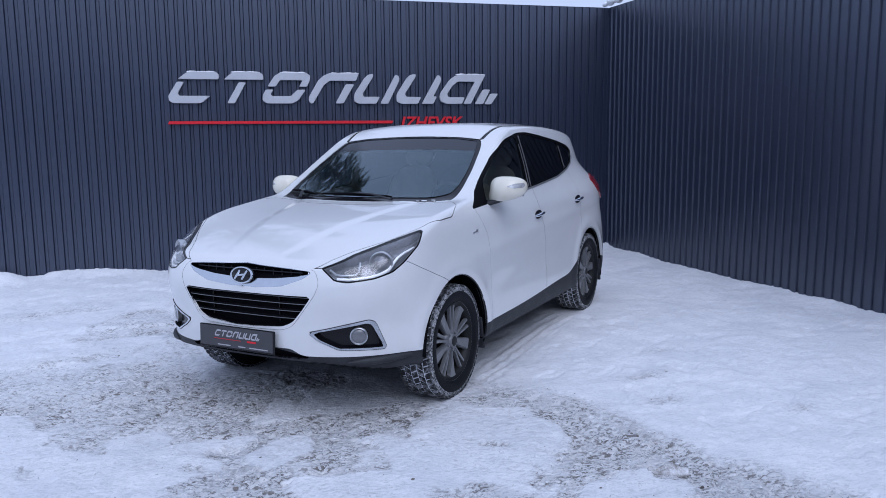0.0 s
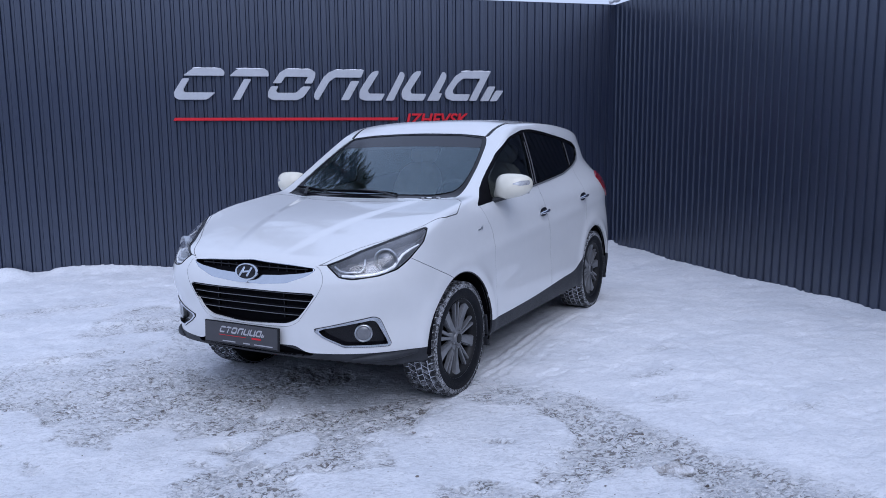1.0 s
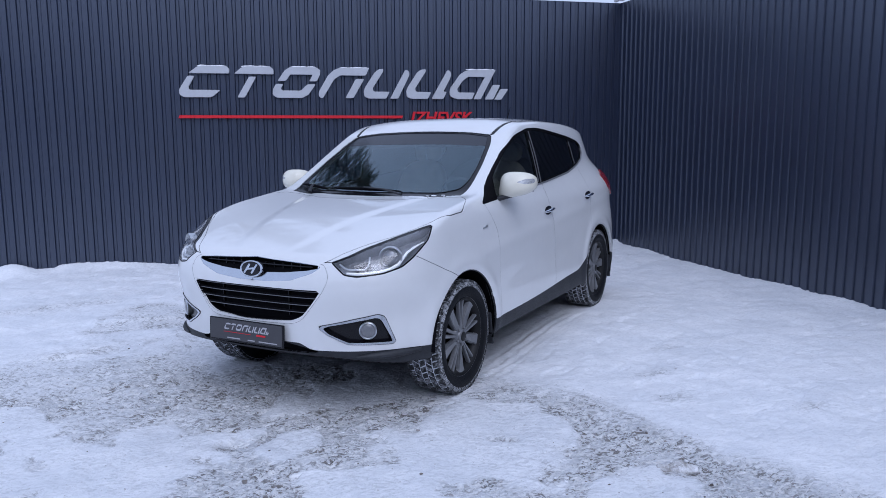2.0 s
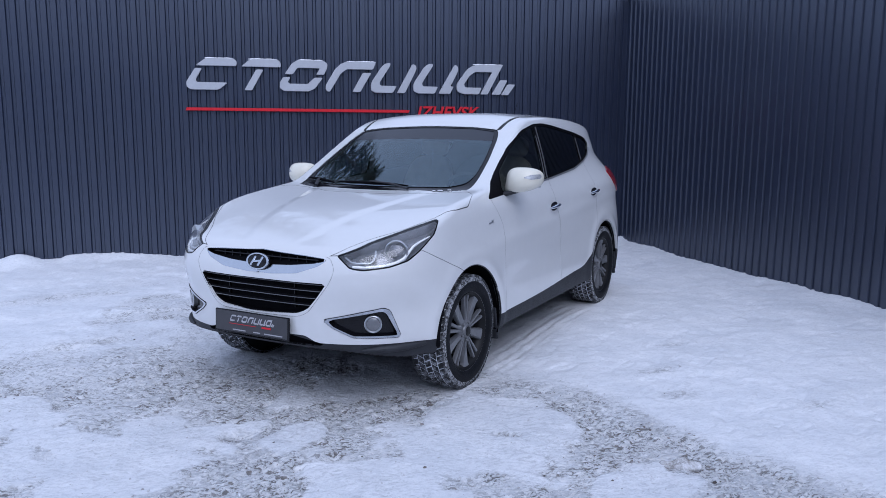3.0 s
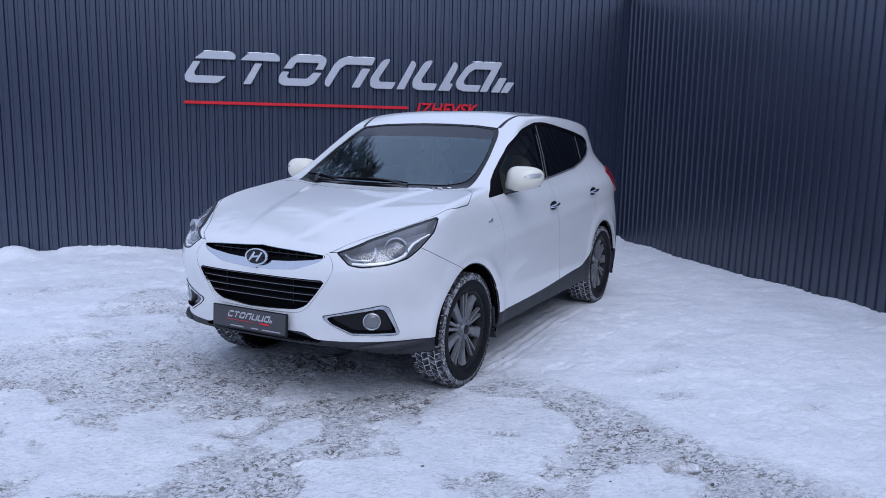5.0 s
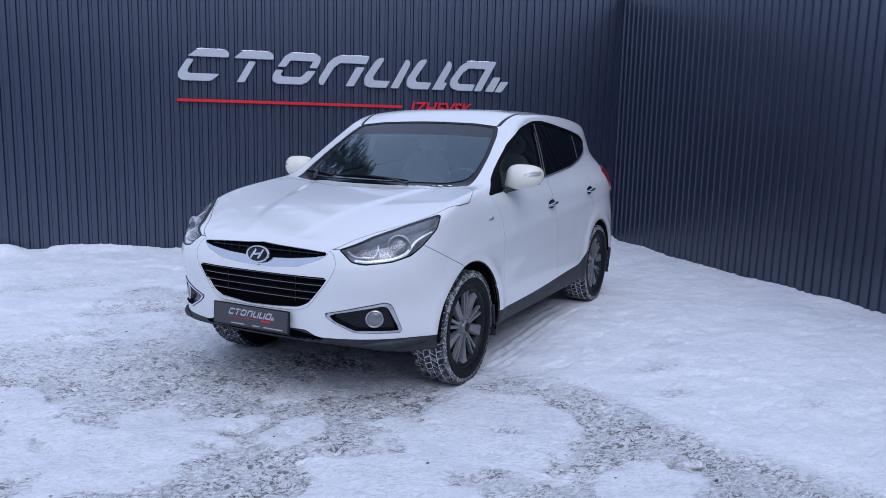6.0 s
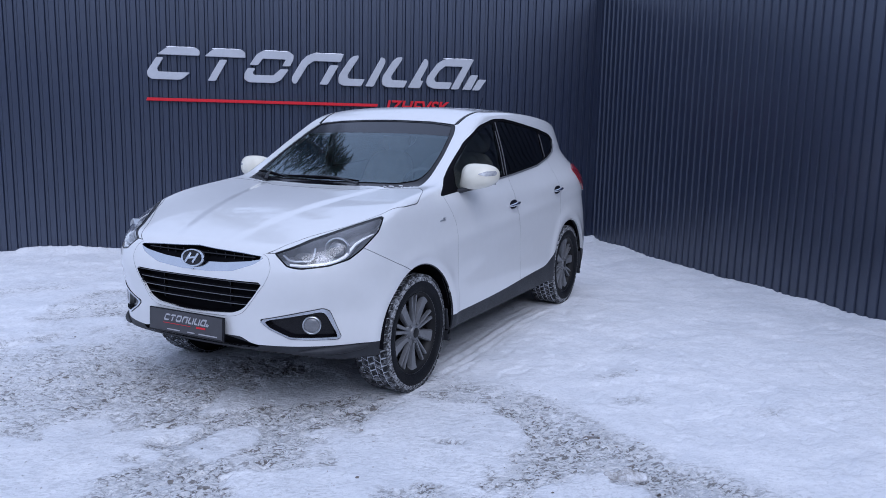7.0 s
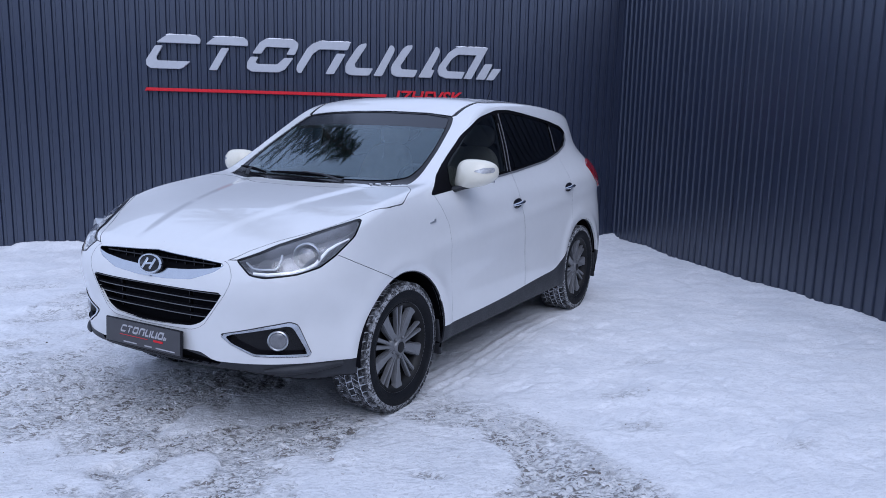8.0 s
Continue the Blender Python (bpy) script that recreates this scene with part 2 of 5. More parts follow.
def part(name, bm, material, parent=None, label="", m=None, smooth=False):
    """Links a bmesh as one mesh object under a thing or a part."""
    me = bpy.data.meshes.new(name)
    bm.normal_update()
    bm.to_mesh(me)
    bm.free()
    me.materials.append(material)
    if smooth:
        me.polygons.foreach_set("use_smooth", [True] * len(me.polygons))
        me.set_sharp_from_angle(angle=radians(38))
    return hang(name, me, parent, label, m)


def hang(name, me, parent=None, label="", m=None):
    ob = new(name, me)
    ob.parent = parent
    if m is not None:
        ob.matrix_basis = m
    return tagged(ob, label)


def box(size, at=(0, 0, 0), bevel=0.0, m=None, seg=2):
    bm = bmesh.new()
    bmesh.ops.create_cube(bm, size=1, matrix=Matrix.Translation(at) @ Matrix.Diagonal((*size, 1)))
    if bevel:
        bmesh.ops.bevel(bm, geom=bm.edges[:], offset=bevel, segments=seg, affect="EDGES", profile=.5)
    if m is not None:
        bmesh.ops.transform(bm, matrix=m, verts=bm.verts)
    return bm


def merge(*pieces):
    """One bmesh out of several."""
    out = bmesh.new()
    for bm in pieces:
        me = bpy.data.meshes.new("piece")
        bm.to_mesh(me)
        bm.free()
        out.from_mesh(me)
        bpy.data.meshes.remove(me)
    return out


def lathe(profile, n=48, axis="y", close=False, caps=True):
    """Turns (radius, along) pairs round an axis."""
    bm = bmesh.new()
    rings = []
    for r, s in profile:
        ring = []
        for i in range(n):
            a = 2 * math.pi * i / n
            u, v = r * math.cos(a), r * math.sin(a)
            ring.append(bm.verts.new((u, s, v) if axis == "y" else (u, v, s) if axis == "z" else (s, u, v)))
        rings.append(ring)
    if close:
        rings.append(rings[0])
    for a, b in zip(rings, rings[1:]):
        for i in range(n):
            bm.faces.new((a[i], a[(i + 1) % n], b[(i + 1) % n], b[i]))
    if caps and not close:
        for ring in (rings[0], rings[-1]):
            if (ring[0].co - ring[n // 2].co).length > 1e-4:
                bm.faces.new(ring)
    bmesh.ops.recalc_face_normals(bm, faces=bm.faces)
    return bm


def slab(outline, depth, bevel=0.0, holes=False):
    """A flat outline in x, z with thickness towards +y (its face at y = 0)."""
    bm = bmesh.new()
    front = [bm.verts.new((u, 0, v)) for u, v in outline]
    f = bm.faces.new(front)
    got = bmesh.ops.extrude_face_region(bm, geom=[f])
    bmesh.ops.translate(bm, verts=[v for v in got["geom"] if isinstance(v, bmesh.types.BMVert)], vec=(0, depth, 0))
    bmesh.ops.recalc_face_normals(bm, faces=bm.faces)
    if bevel:
        rim = [e for e in bm.edges if all(abs(v.co.y) < 1e-6 for v in e.verts)]
        bmesh.ops.bevel(bm, geom=rim, offset=bevel, segments=2, affect="EDGES")
    return bm


def tube(points, r, n=8, flat=1.0, caps=True):
    """A round or flattened rod along points; r: one radius or one for each point."""
    bm = bmesh.new()
    pts = [Vector(q) for q in points]
    rs = r if isinstance(r, (list, tuple)) else [r] * len(pts)
    rings = []
    for i, q in enumerate(pts):
        d = (pts[min(i + 1, len(pts) - 1)] - pts[max(i - 1, 0)]).normalized()
        up = Vector((0, 0, 1)) if abs(d.z) < .9 else Vector((1, 0, 0))
        a = d.cross(up).normalized()
        b = a.cross(d).normalized()
        rings.append([bm.verts.new(q + a * math.cos(2 * math.pi * k / n) * rs[i] + b * math.sin(2 * math.pi * k / n) * rs[i] * flat) for k in range(n)])
    for s, t in zip(rings, rings[1:]):
        for k in range(n):
            bm.faces.new((s[k], s[(k + 1) % n], t[(k + 1) % n], t[k]))
    if caps:
        bm.faces.new(rings[0][::-1])
        bm.faces.new(rings[-1])
    bmesh.ops.recalc_face_normals(bm, faces=bm.faces)
    return bm


def fbm(x, y, scale, octaves=4, seed=0):
    """Smooth value noise, between -1 and 1."""
    out, amp, tot = np.zeros_like(x), 1.0, 0.0
    for o in range(octaves):
        u, v = x * scale * 2 ** o + 17.3 * o + seed * 5.1, y * scale * 2 ** o - 9.7 * o + seed * 3.7
        i, j = np.floor(u), np.floor(v)
        fu, fv = u - i, v - j
        fu, fv = fu * fu * fu * (fu * (6 * fu - 15) + 10), fv * fv * fv * (fv * (6 * fv - 15) + 10)

        def at(a, b):
            h = np.sin((i + a) * 127.1 + (j + b) * 311.7 + seed * 74.7 + o * 13.1) * 43758.5453
            return 2 * (h - np.floor(h)) - 1
        out += amp * ((at(0, 0) * (1 - fu) + at(1, 0) * fu) * (1 - fv) + (at(0, 1) * (1 - fu) + at(1, 1) * fu) * fv)
        tot += amp
        amp *= .5
    return out / tot * 1.6


# ---- the yard: snow, profiled steel fence, sign ----
# fence and sign leaned .55 degrees to fit their slant in the camera's view
VIEW_LEAN = Matrix.Translation((1, 9.7, 0)) @ pose(0, 0, 0, 0, .55, 0) @ Matrix.Translation((-1, -9.7, 0))
CORNER, LEAN_OUT, FENCE_TOP, PITCH = (4.66, 9.75), .105, 3.29, .107
DOWN_WALL = Vector((LEAN_OUT, -1, 0)).normalized()


def sheet(periods, height):
    """One profiled sheet: wide flats, narrow steep grooves; along +x, face towards -y, foot at z = 0."""
    bm = bmesh.new()
    line = []
    for i in range(periods):
        x = i * PITCH
        line += [(x, 0), (x + .058, 0), (x + .068, .018), (x + .097, .018)]
    line.append((periods * PITCH, 0))
    zs = (0, height)
    front = [[bm.verts.new((x, y, z)) for x, y in line] for z in zs]
    back = [[bm.verts.new((x, y + .0012, z)) for x, y in line] for z in zs]
    for k in range(len(line) - 1):
        bm.faces.new((front[0][k], front[0][k + 1], front[1][k + 1], front[1][k]))
        bm.faces.new((back[0][k], back[1][k], back[1][k + 1], back[0][k + 1]))
        bm.faces.new((front[1][k], front[1][k + 1], back[1][k + 1], back[1][k]))
    return bm


def fence(name, origin, angle, lengths, label, top=FENCE_TOP):
    """A wall of sheets side by side on a frame of rails, with a folded top cap."""
    total = sum(lengths) * PITCH
    wall = tagged(part(name, box((total, .03, top - .02), (total / 2, .045, top / 2 - .03)), SHEET), label, "wall", kind="structure")
    wall.matrix_basis = VIEW_LEAN @ pose(*origin, 0, 0, 0, angle)
    at = 0
    for k, n in enumerate(lengths):
        part("steel_sheet", sheet(n, top + .05), SHEET, wall, m=pose(at * PITCH, -.002 * (k % 2), -.05))
        at += n
    part("top_cap", box((total, .050, .004), (total / 2, .034, top + .003)), SHEET, wall)
    return wall


fence("wall_north", (CORNER[0] + .05 - 74 * PITCH, CORNER[1]), 0, [10, 11, 11, 10, 11, 11, 10], "dark blue-grey profiled steel fence with vertical grooves")
fence("wall_east", (CORNER[0], CORNER[1]), math.degrees(math.atan2(DOWN_WALL.y, DOWN_WALL.x)), [11, 11, 11, 11, 11, 11, 11, 11, 11, 11, 11], "dark blue-grey profiled steel fence meeting the other at a corner")

# unseen wall added behind the camera to dim what the north fence reflects
fence("reflection_dimmer_wall", (11.0, -8.0), 180, [22] * 12, "unseen dark steel wall added to dim the north fence's reflections", 5.0)


def snow_height(x, y):
    """Trodden, lumpy snow with drifts along the fences; also says how bare and dirty it is."""
    z = .022 * fbm(x, y, .55, 2, 1) + .006 * fbm(x, y, 2.2, 3, 2)
    # the walked and driven part in front of the car, ending in smooth crusts
    area = ease(6.0, 4.4, y + .45 * x * ease(.5, 2, x) - .5 + .6 * fbm(x, y, .9, 3, 3))
    area = np.maximum(area, .75 * ease(8.6, 7.2, y + .5 * fbm(x, y, 1.3, 3, 21)) * ease(.2, -.6, x) * ease(-.25, .25, fbm(x, y, 1.1, 3, 22)))
    area = np.maximum(area, np.exp(-((x - .9 - (y - 4.6) * .88) / .75) ** 2) * ease(9, 7, y) * .8)
    wander = fbm(x, y, 1.6, 3, 16)
    area = np.clip(area, 0, 1) * ease(.22, -.12, x - 1.55 - (4.3 - y) * .55 + .22 * wander)
    for fx, fy, fr in ((2.39, 4.38, .12), (2.28, 3.96, .11), (2.75, 4.9, .10), (2.9, 3.55, .09)):
        area = np.maximum(area, .45 * np.exp(-(((x - fx) / fr) ** 2 + ((y - fy) / (.6 * fr)) ** 2)))
    # smooth plates of crusted snow between the broken strips
    crust = ease(.48, .58, fbm(x + .30 * fbm(x, y, 1.9, 2, 9), y, 1.45, 3, 12) + .15 * fbm(x, y, 7, 3, 29)) * ease(1.6, .6, x)
    for sx, sy, rx, ry, turn in ((1.20, 3.84, .36, .22, -.65), (.88, 3.40, .42, .20, -.60), (.33, 3.12, .26, .24, .3), (-.68, 3.95, .16, .30, .15), (-.84, 3.42, .26, .17, -.4), (-1.35, 3.72, .11, .22, -.3), (1.52, 2.92, .22, .13, .3), (.05, 3.78, .20, .10, .5)):
        a, b = (x - sx) * math.cos(turn) + (y - sy) * math.sin(turn), -(x - sx) * math.sin(turn) + (y - sy) * math.cos(turn)
        crust = np.maximum(crust, ease(1.14, .94, (np.abs(a / rx / 1.15) ** 2.6 + np.abs(b / ry / 1.15) ** 2.6) ** (1 / 2.6) + .40 * fbm(x, y, 4.5, 5, 18)))
    crust = crust * np.clip(area * 1.4, 0, 1)
    broken = ease(-.60, .15, fbm(x, y, 2.4, 4, 14) + .4 * fbm(x, y, .8, 2, 13))
    rough = area * (.55 + .45 * broken) * (1 - .86 * crust)
    # flakes of crust on the scraped ground, with crisp broken edges
    lie = x * .80 + y * .60, y * .80 - x * .60
    chips = ease(-.36, -.20, .55 * fbm(lie[0], lie[1] * 1.6, 11, 3, 5) + .40 * fbm(lie[0], lie[1] * 1.4, 27, 2, 15) + .35 * fbm(x, y, 2.1, 2, 28))
    lumpy = .010 * fbm(x, y, 6, 4, 4) + .012 * chips + .005 * fbm(x, y, 33, 2, 19) - .006
    hollow = rough * (1 - chips)
    z += rough * (lumpy - .010)
    pits = ease(.30, .62, fbm(lie[0], lie[1] * 1.7, 4.3, 3, 23))
    z += (1 - rough) * (.007 * fbm(x, y, 2.6, 3, 7) + .006 * fbm(x, y, 9, 3, 17) - .009 * pits * (1 - crust)) + .007 * crust
    # low ridges pushed up by wheels that turned here
    for ry, slope, x0, x1, h in ((6.80, -.02, -4.2, -.9, .035), (5.75, -.03, -3.9, -1.2, .030), (5.35, .08, -3.4, -1.0, .020)):
        z += h * np.exp(-((y - ry - slope * x + .05 * fbm(x, y, 2.3, 2, 24)) / .05) ** 2) * ease(x0 - .3, x0 + .3, x) * ease(x1 + .3, x1 - .3, x) * ease(-.5, .2, fbm(x, y, 3.1, 2, 25))
    # drifts along the fences
    north = CORNER[1] - y
    east = (CORNER[0] + (CORNER[1] - y) * LEAN_OUT - x) * .99
    lump = .75 + .55 * fbm(x, y, 1.7, 3, 8)
    z += .070 * lump * np.exp(-(np.maximum(north, 0) / .22) ** 2) * (x < 5.6) * (x > -4.2)
    z += .010 * lump * np.exp(-(np.maximum(east, 0) / .12) ** 2) * (east > -.6)
    z += .10 * np.exp(-(((x + 2.95) / .22) ** 2 + ((y - 9.62) / .14) ** 2))
    return z, rough, hollow


def snow_crumbs(count):
    """Loose lumps of broken snow and ice, lying where the snow is trodden."""
    rng = np.random.default_rng(5)
    x, y = rng.uniform(-2.8, 3.2, count * 5), 1.9 + 4.2 * rng.random(count * 5) ** 1.4
    z, rough, _ = snow_height(x, y)
    u, v = under_car(x, y)
    keep = (rng.random(len(x)) < rough * .95) & ~((np.abs(v) < .95) & (u < -.3) & (u > -3.2))
    x, y, z = x[keep][:count], y[keep][:count], z[keep][:count]
    g = (1 + 5 ** .5) / 2
    ico = np.array([(-1, g, 0), (1, g, 0), (-1, -g, 0), (1, -g, 0), (0, -1, g), (0, 1, g), (0, -1, -g), (0, 1, -g), (g, 0, -1), (g, 0, 1), (-g, 0, -1), (-g, 0, 1)]) / 1.9
    tri = np.array([(0, 11, 5), (0, 5, 1), (0, 1, 7), (0, 7, 10), (0, 10, 11), (1, 5, 9), (5, 11, 4), (11, 10, 2), (10, 7, 6), (7, 1, 8), (3, 9, 4), (3, 4, 2), (3, 2, 6), (3, 6, 8), (3, 8, 9), (4, 9, 5), (2, 4, 11), (6, 2, 10), (8, 6, 7), (9, 8, 1)])
    n = len(x)
    size = np.clip(.0030 * np.exp(.50 * rng.standard_normal(n)), .0014, .009)
    p = ico[None] * (1 + .60 * rng.uniform(-1, 1, (n, 12, 1)))
    a = rng.uniform(0, 6.28, n)
    stretch = rng.uniform(.8, 1.7, (n, 1))
    px, py = p[..., 0] * stretch, p[..., 1]
    ca, sa = np.cos(a)[:, None], np.sin(a)[:, None]
    p = np.stack([px * ca - py * sa, px * sa + py * ca, p[..., 2] * .4], -1) * size[:, None, None]
    p += np.stack([x, y, z + size * .2], -1)[:, None]
    faces = (tri[None] + 12 * np.arange(n)[:, None, None]).reshape(-1, 3)
    me = bpy.data.meshes.new("snow_crumbs")
    me.vertices.add(n * 12)
    me.vertices.foreach_set("co", p.reshape(-1))
    me.loops.add(faces.size)
    me.loops.foreach_set("vertex_index", faces.reshape(-1))
    me.polygons.add(len(faces))
    me.polygons.foreach_set("loop_start", np.arange(0, faces.size, 3))
    me.update()
    m = shade("broken_snow", (.84, .85, .88), .6, vary=.05, scale=20)
    nt = m.node_tree
    geo, ramp = nt.nodes.new("ShaderNodeNewGeometry"), nt.nodes.new("ShaderNodeValToRGB")
    e = ramp.color_ramp.elements
    e[0].position, e[0].color = 0, (.06, .05, .045, 1)
    e[1].position, e[1].color = .03, (.26, .23, .21, 1)
    for pos, c in ((.07, (.56, .55, .56)), (.45, (.72, .73, .76)), (1.0, (.84, .85, .88))):
        ramp.color_ramp.elements.new(pos).color = (*c, 1)
    nt.links.new(geo.outputs["Random Per Island"], ramp.inputs["Fac"])
    nt.links.new(ramp.outputs["Color"], nt.nodes["Principled BSDF"].inputs["Base Color"])
    me.materials.append(m)
    return tagged(new("snow_crumbs", me), "loose lumps of broken snow, ice and grit", "snow", kind="stuff")


def under_car(x, y):
    a, c, s = radians(-131.5), math.cos(radians(-131.5)), math.sin(radians(-131.5))
    u, v = (x - .442) * c + (y - 4.932) * s, -(x - .442) * s + (y - 4.932) * c
    return u, v


def build_ground():
    xs = np.concatenate([-np.geomspace(400, 6, 16), np.arange(-5.0, -2.4, .024), np.arange(-2.4, 3.3, .0135), np.arange(3.3, 6.5, .03), np.geomspace(7, 400, 16)])
    ys = np.concatenate([-np.geomspace(400, 1, 18), np.arange(-.2, 1.7, .05), np.arange(1.7, 4.9, .012), np.arange(4.9, 6.4, .02), np.arange(6.4, 11, .032), np.geomspace(11.5, 600, 18)])
    x, y = np.meshgrid(xs, ys, indexing="ij")
    z, rough, hollow = snow_height(x, y)
    near = ease(14, 9, np.hypot(x - 1, y - 5)) * ease(-.3, 2.0, y) * ease(-5.6, -4.2, x) * ease(7.2, 6.2, x)
    z, rough, hollow = z * near, rough * near, hollow * near
    # pressed flat where the wheels stand, kept low and coloured greyer below the car
    u, v = under_car(x, y)
    for wu in (0, -2.64):
        for wv in (-.785, .785):
            z = z * (1 - np.exp(-(((u - wu) / .30) ** 2 + ((v - wv) / .2) ** 2) ** 2))
    z = np.where((np.abs(v) < .8) & (u < .9) & (u > -3.5), np.minimum(z, .03), z)
    lane = np.exp(-((v - .80) / .15) ** 4) * ease(-.25, -.45, u) * ease(-2.4, -2.15, u)
    z += lane * (.010 * np.sin(v * 2 * math.pi / .075) * (.5 + .5 * fbm(u * .4, v * 8, 3, 2, 26)) - .006)
    # tone mask: tyre lane, patch ahead of the bumper, the car's whole outline
    grit = np.clip(.75 * lane + 1.25 * ease(1.25, .2, np.hypot((u - .85) / 1.5, (v - .1) / 1.0)) + .8 * ease(1.0, .7, np.abs(v)) * ease(1.2, .8, u) * ease(-3.8, -3.4, u), 0, 1)
    nx, ny = x.shape
    idx = np.arange(nx * ny).reshape(nx, ny)
    quads = np.stack([idx[:-1, :-1], idx[1:, :-1], idx[1:, 1:], idx[:-1, 1:]], -1).reshape(-1, 4)
    me = bpy.data.meshes.new("ground")
    me.vertices.add(nx * ny)
    me.vertices.foreach_set("co", np.stack([x, y, z], -1).reshape(-1))
    me.loops.add(quads.size)
    me.loops.foreach_set("vertex_index", quads.reshape(-1))
    me.polygons.add(len(quads))
    me.polygons.foreach_set("loop_start", np.arange(0, quads.size, 4))
    me.polygons.foreach_set("use_smooth", np.ones(len(quads), bool))
    me.update()
    for name, values in (("trodden", rough), ("grit", grit), ("hollow", np.maximum(hollow, .6 * lane * ease(-.3, .3, fbm(u * .5, v * 6, 4, 3, 27))))):
        me.attributes.new(name, "FLOAT", "POINT").data.foreach_set("value", values.reshape(-1).astype(np.float32))
    me.materials.append(snow_material())
    return tagged(new("ground", me), "trodden snow with grit, ice and smooth crusts", "ground", kind="structure")


def snow_material():
    m = bpy.data.materials.new("trodden_snow")
    m.use_nodes = True
    nt = m.node_tree
    b, link = nt.nodes["Principled BSDF"], nt.links.new
    co = nt.nodes.new("ShaderNodeTexCoord")

    def node(kind, **values):
        n = nt.nodes.new(kind)
        for k, v in values.items():
            n.inputs[k].default_value = v
        return n

    def math_node(op, a, c):
        n = nt.nodes.new("ShaderNodeMath")
        n.operation = op
        n.use_clamp = op != "ADD"
        for i, v in enumerate((a, c)):
            if isinstance(v, (int, float)):
                n.inputs[i].default_value = v
            else:
                link(v, n.inputs[i])
        return n.outputs[0]

    def noise_at(scale, detail, rough):
        n = node("ShaderNodeTexNoise", Scale=scale, Detail=detail, Roughness=rough)
        link(co.outputs["Object"], n.inputs["Vector"])
        return n.outputs["Fac"]

    def ramp(value, a, c):
        n = node("ShaderNodeMapRange", **{"From Min": a, "From Max": c})
        link(value, n.inputs["Value"])
        return n.outputs["Result"]

    def attr(name):
        n = nt.nodes.new("ShaderNodeAttribute")
        n.attribute_name = name
        return n.outputs["Fac"]

    def mix(fac, a, c):
        n = node("ShaderNodeMixRGB")
        for sock, v in (("Fac", fac), ("Color1", a), ("Color2", c)):
            if isinstance(v, tuple):
                n.inputs[sock].default_value = (*v, 1)
            else:
                link(v, n.inputs[sock])
        return n.outputs["Color"]
    trodden, grit, hollow = attr("trodden"), attr("grit"), attr("hollow")
    turn = nt.nodes.new("ShaderNodeMapping")
    turn.inputs["Rotation"].default_value, turn.inputs["Scale"].default_value = (0, 0, radians(-34)), (1, 1.9, 1)
    link(co.outputs["Object"], turn.inputs["Vector"])
    chip = node("ShaderNodeTexNoise", Scale=27.0, Detail=5.0, Roughness=.66, Distortion=.6)
    link(turn.outputs["Vector"], chip.inputs["Vector"])
    chips = chip.outputs["Fac"]
    flakes, lumps, stains, clumps = noise_at(38, 6, .72), noise_at(9, 5, .62), noise_at(2.3, 4, .6), noise_at(6.5, 3, .55)
    snow = mix(ramp(stains, .35, .65), (.75, .77, .81), (.86, .87, .90))
    snow = mix(math_node("MULTIPLY", ramp(chips, .50, .36), .35), snow, (.52, .54, .58))
    soil = mix(ramp(stains, .42, .60), (.40, .41, .43), (.36, .335, .315))
    base = mix(math_node("MULTIPLY", math_node("MULTIPLY", ramp(flakes, .32, .52), hollow), .12), snow, soil)
    packed = mix(ramp(flakes, .38, .62), (.52, .50, .48), (.33, .29, .26))
    packed_share = math_node("MULTIPLY", math_node("MULTIPLY", grit, ramp(lumps, .36, .62)), .06)
    base = mix(packed_share, base, packed)
    # gaps between small flakes coloured dark for bare ground and shade, high faces whitened
    zone = math_node("MULTIPLY", trodden, ramp(clumps, .40, .55))
    gaps = math_node("MULTIPLY", ramp(chips, .480, .440), zone)
    base = mix(math_node("MULTIPLY", gaps, .9), base, mix(ramp(flakes, .4, .6), (.15, .145, .145), (.24, .21, .18)))
    base = mix(math_node("MULTIPLY", ramp(chips, .50, .57), trodden), base, (.93, .93, .94))
    debris = math_node("MULTIPLY", ramp(noise_at(46, 3, .65), .64, .70), math_node("MULTIPLY", trodden, .8))
    link(mix(debris, base, (.06, .05, .045)), b.inputs["Base Color"])
    b.inputs["Roughness"].default_value = .62
    b.inputs["Specular IOR Level"].default_value = .35
    bump = node("ShaderNodeBump", Strength=.9, Distance=.022)
    fine = math_node("ADD", math_node("MULTIPLY", flakes, math_node("ADD", .32, math_node("MULTIPLY", trodden, .5))), math_node("MULTIPLY", lumps, .5))
    fine = math_node("ADD", fine, math_node("MULTIPLY", ramp(chips, .36, .62), math_node("ADD", .10, math_node("MULTIPLY", trodden, .40))))
    link(fine, bump.inputs["Height"])
    link(bump.outputs["Normal"], b.inputs["Normal"])
    return m


build_ground()
snow_crumbs(24000)

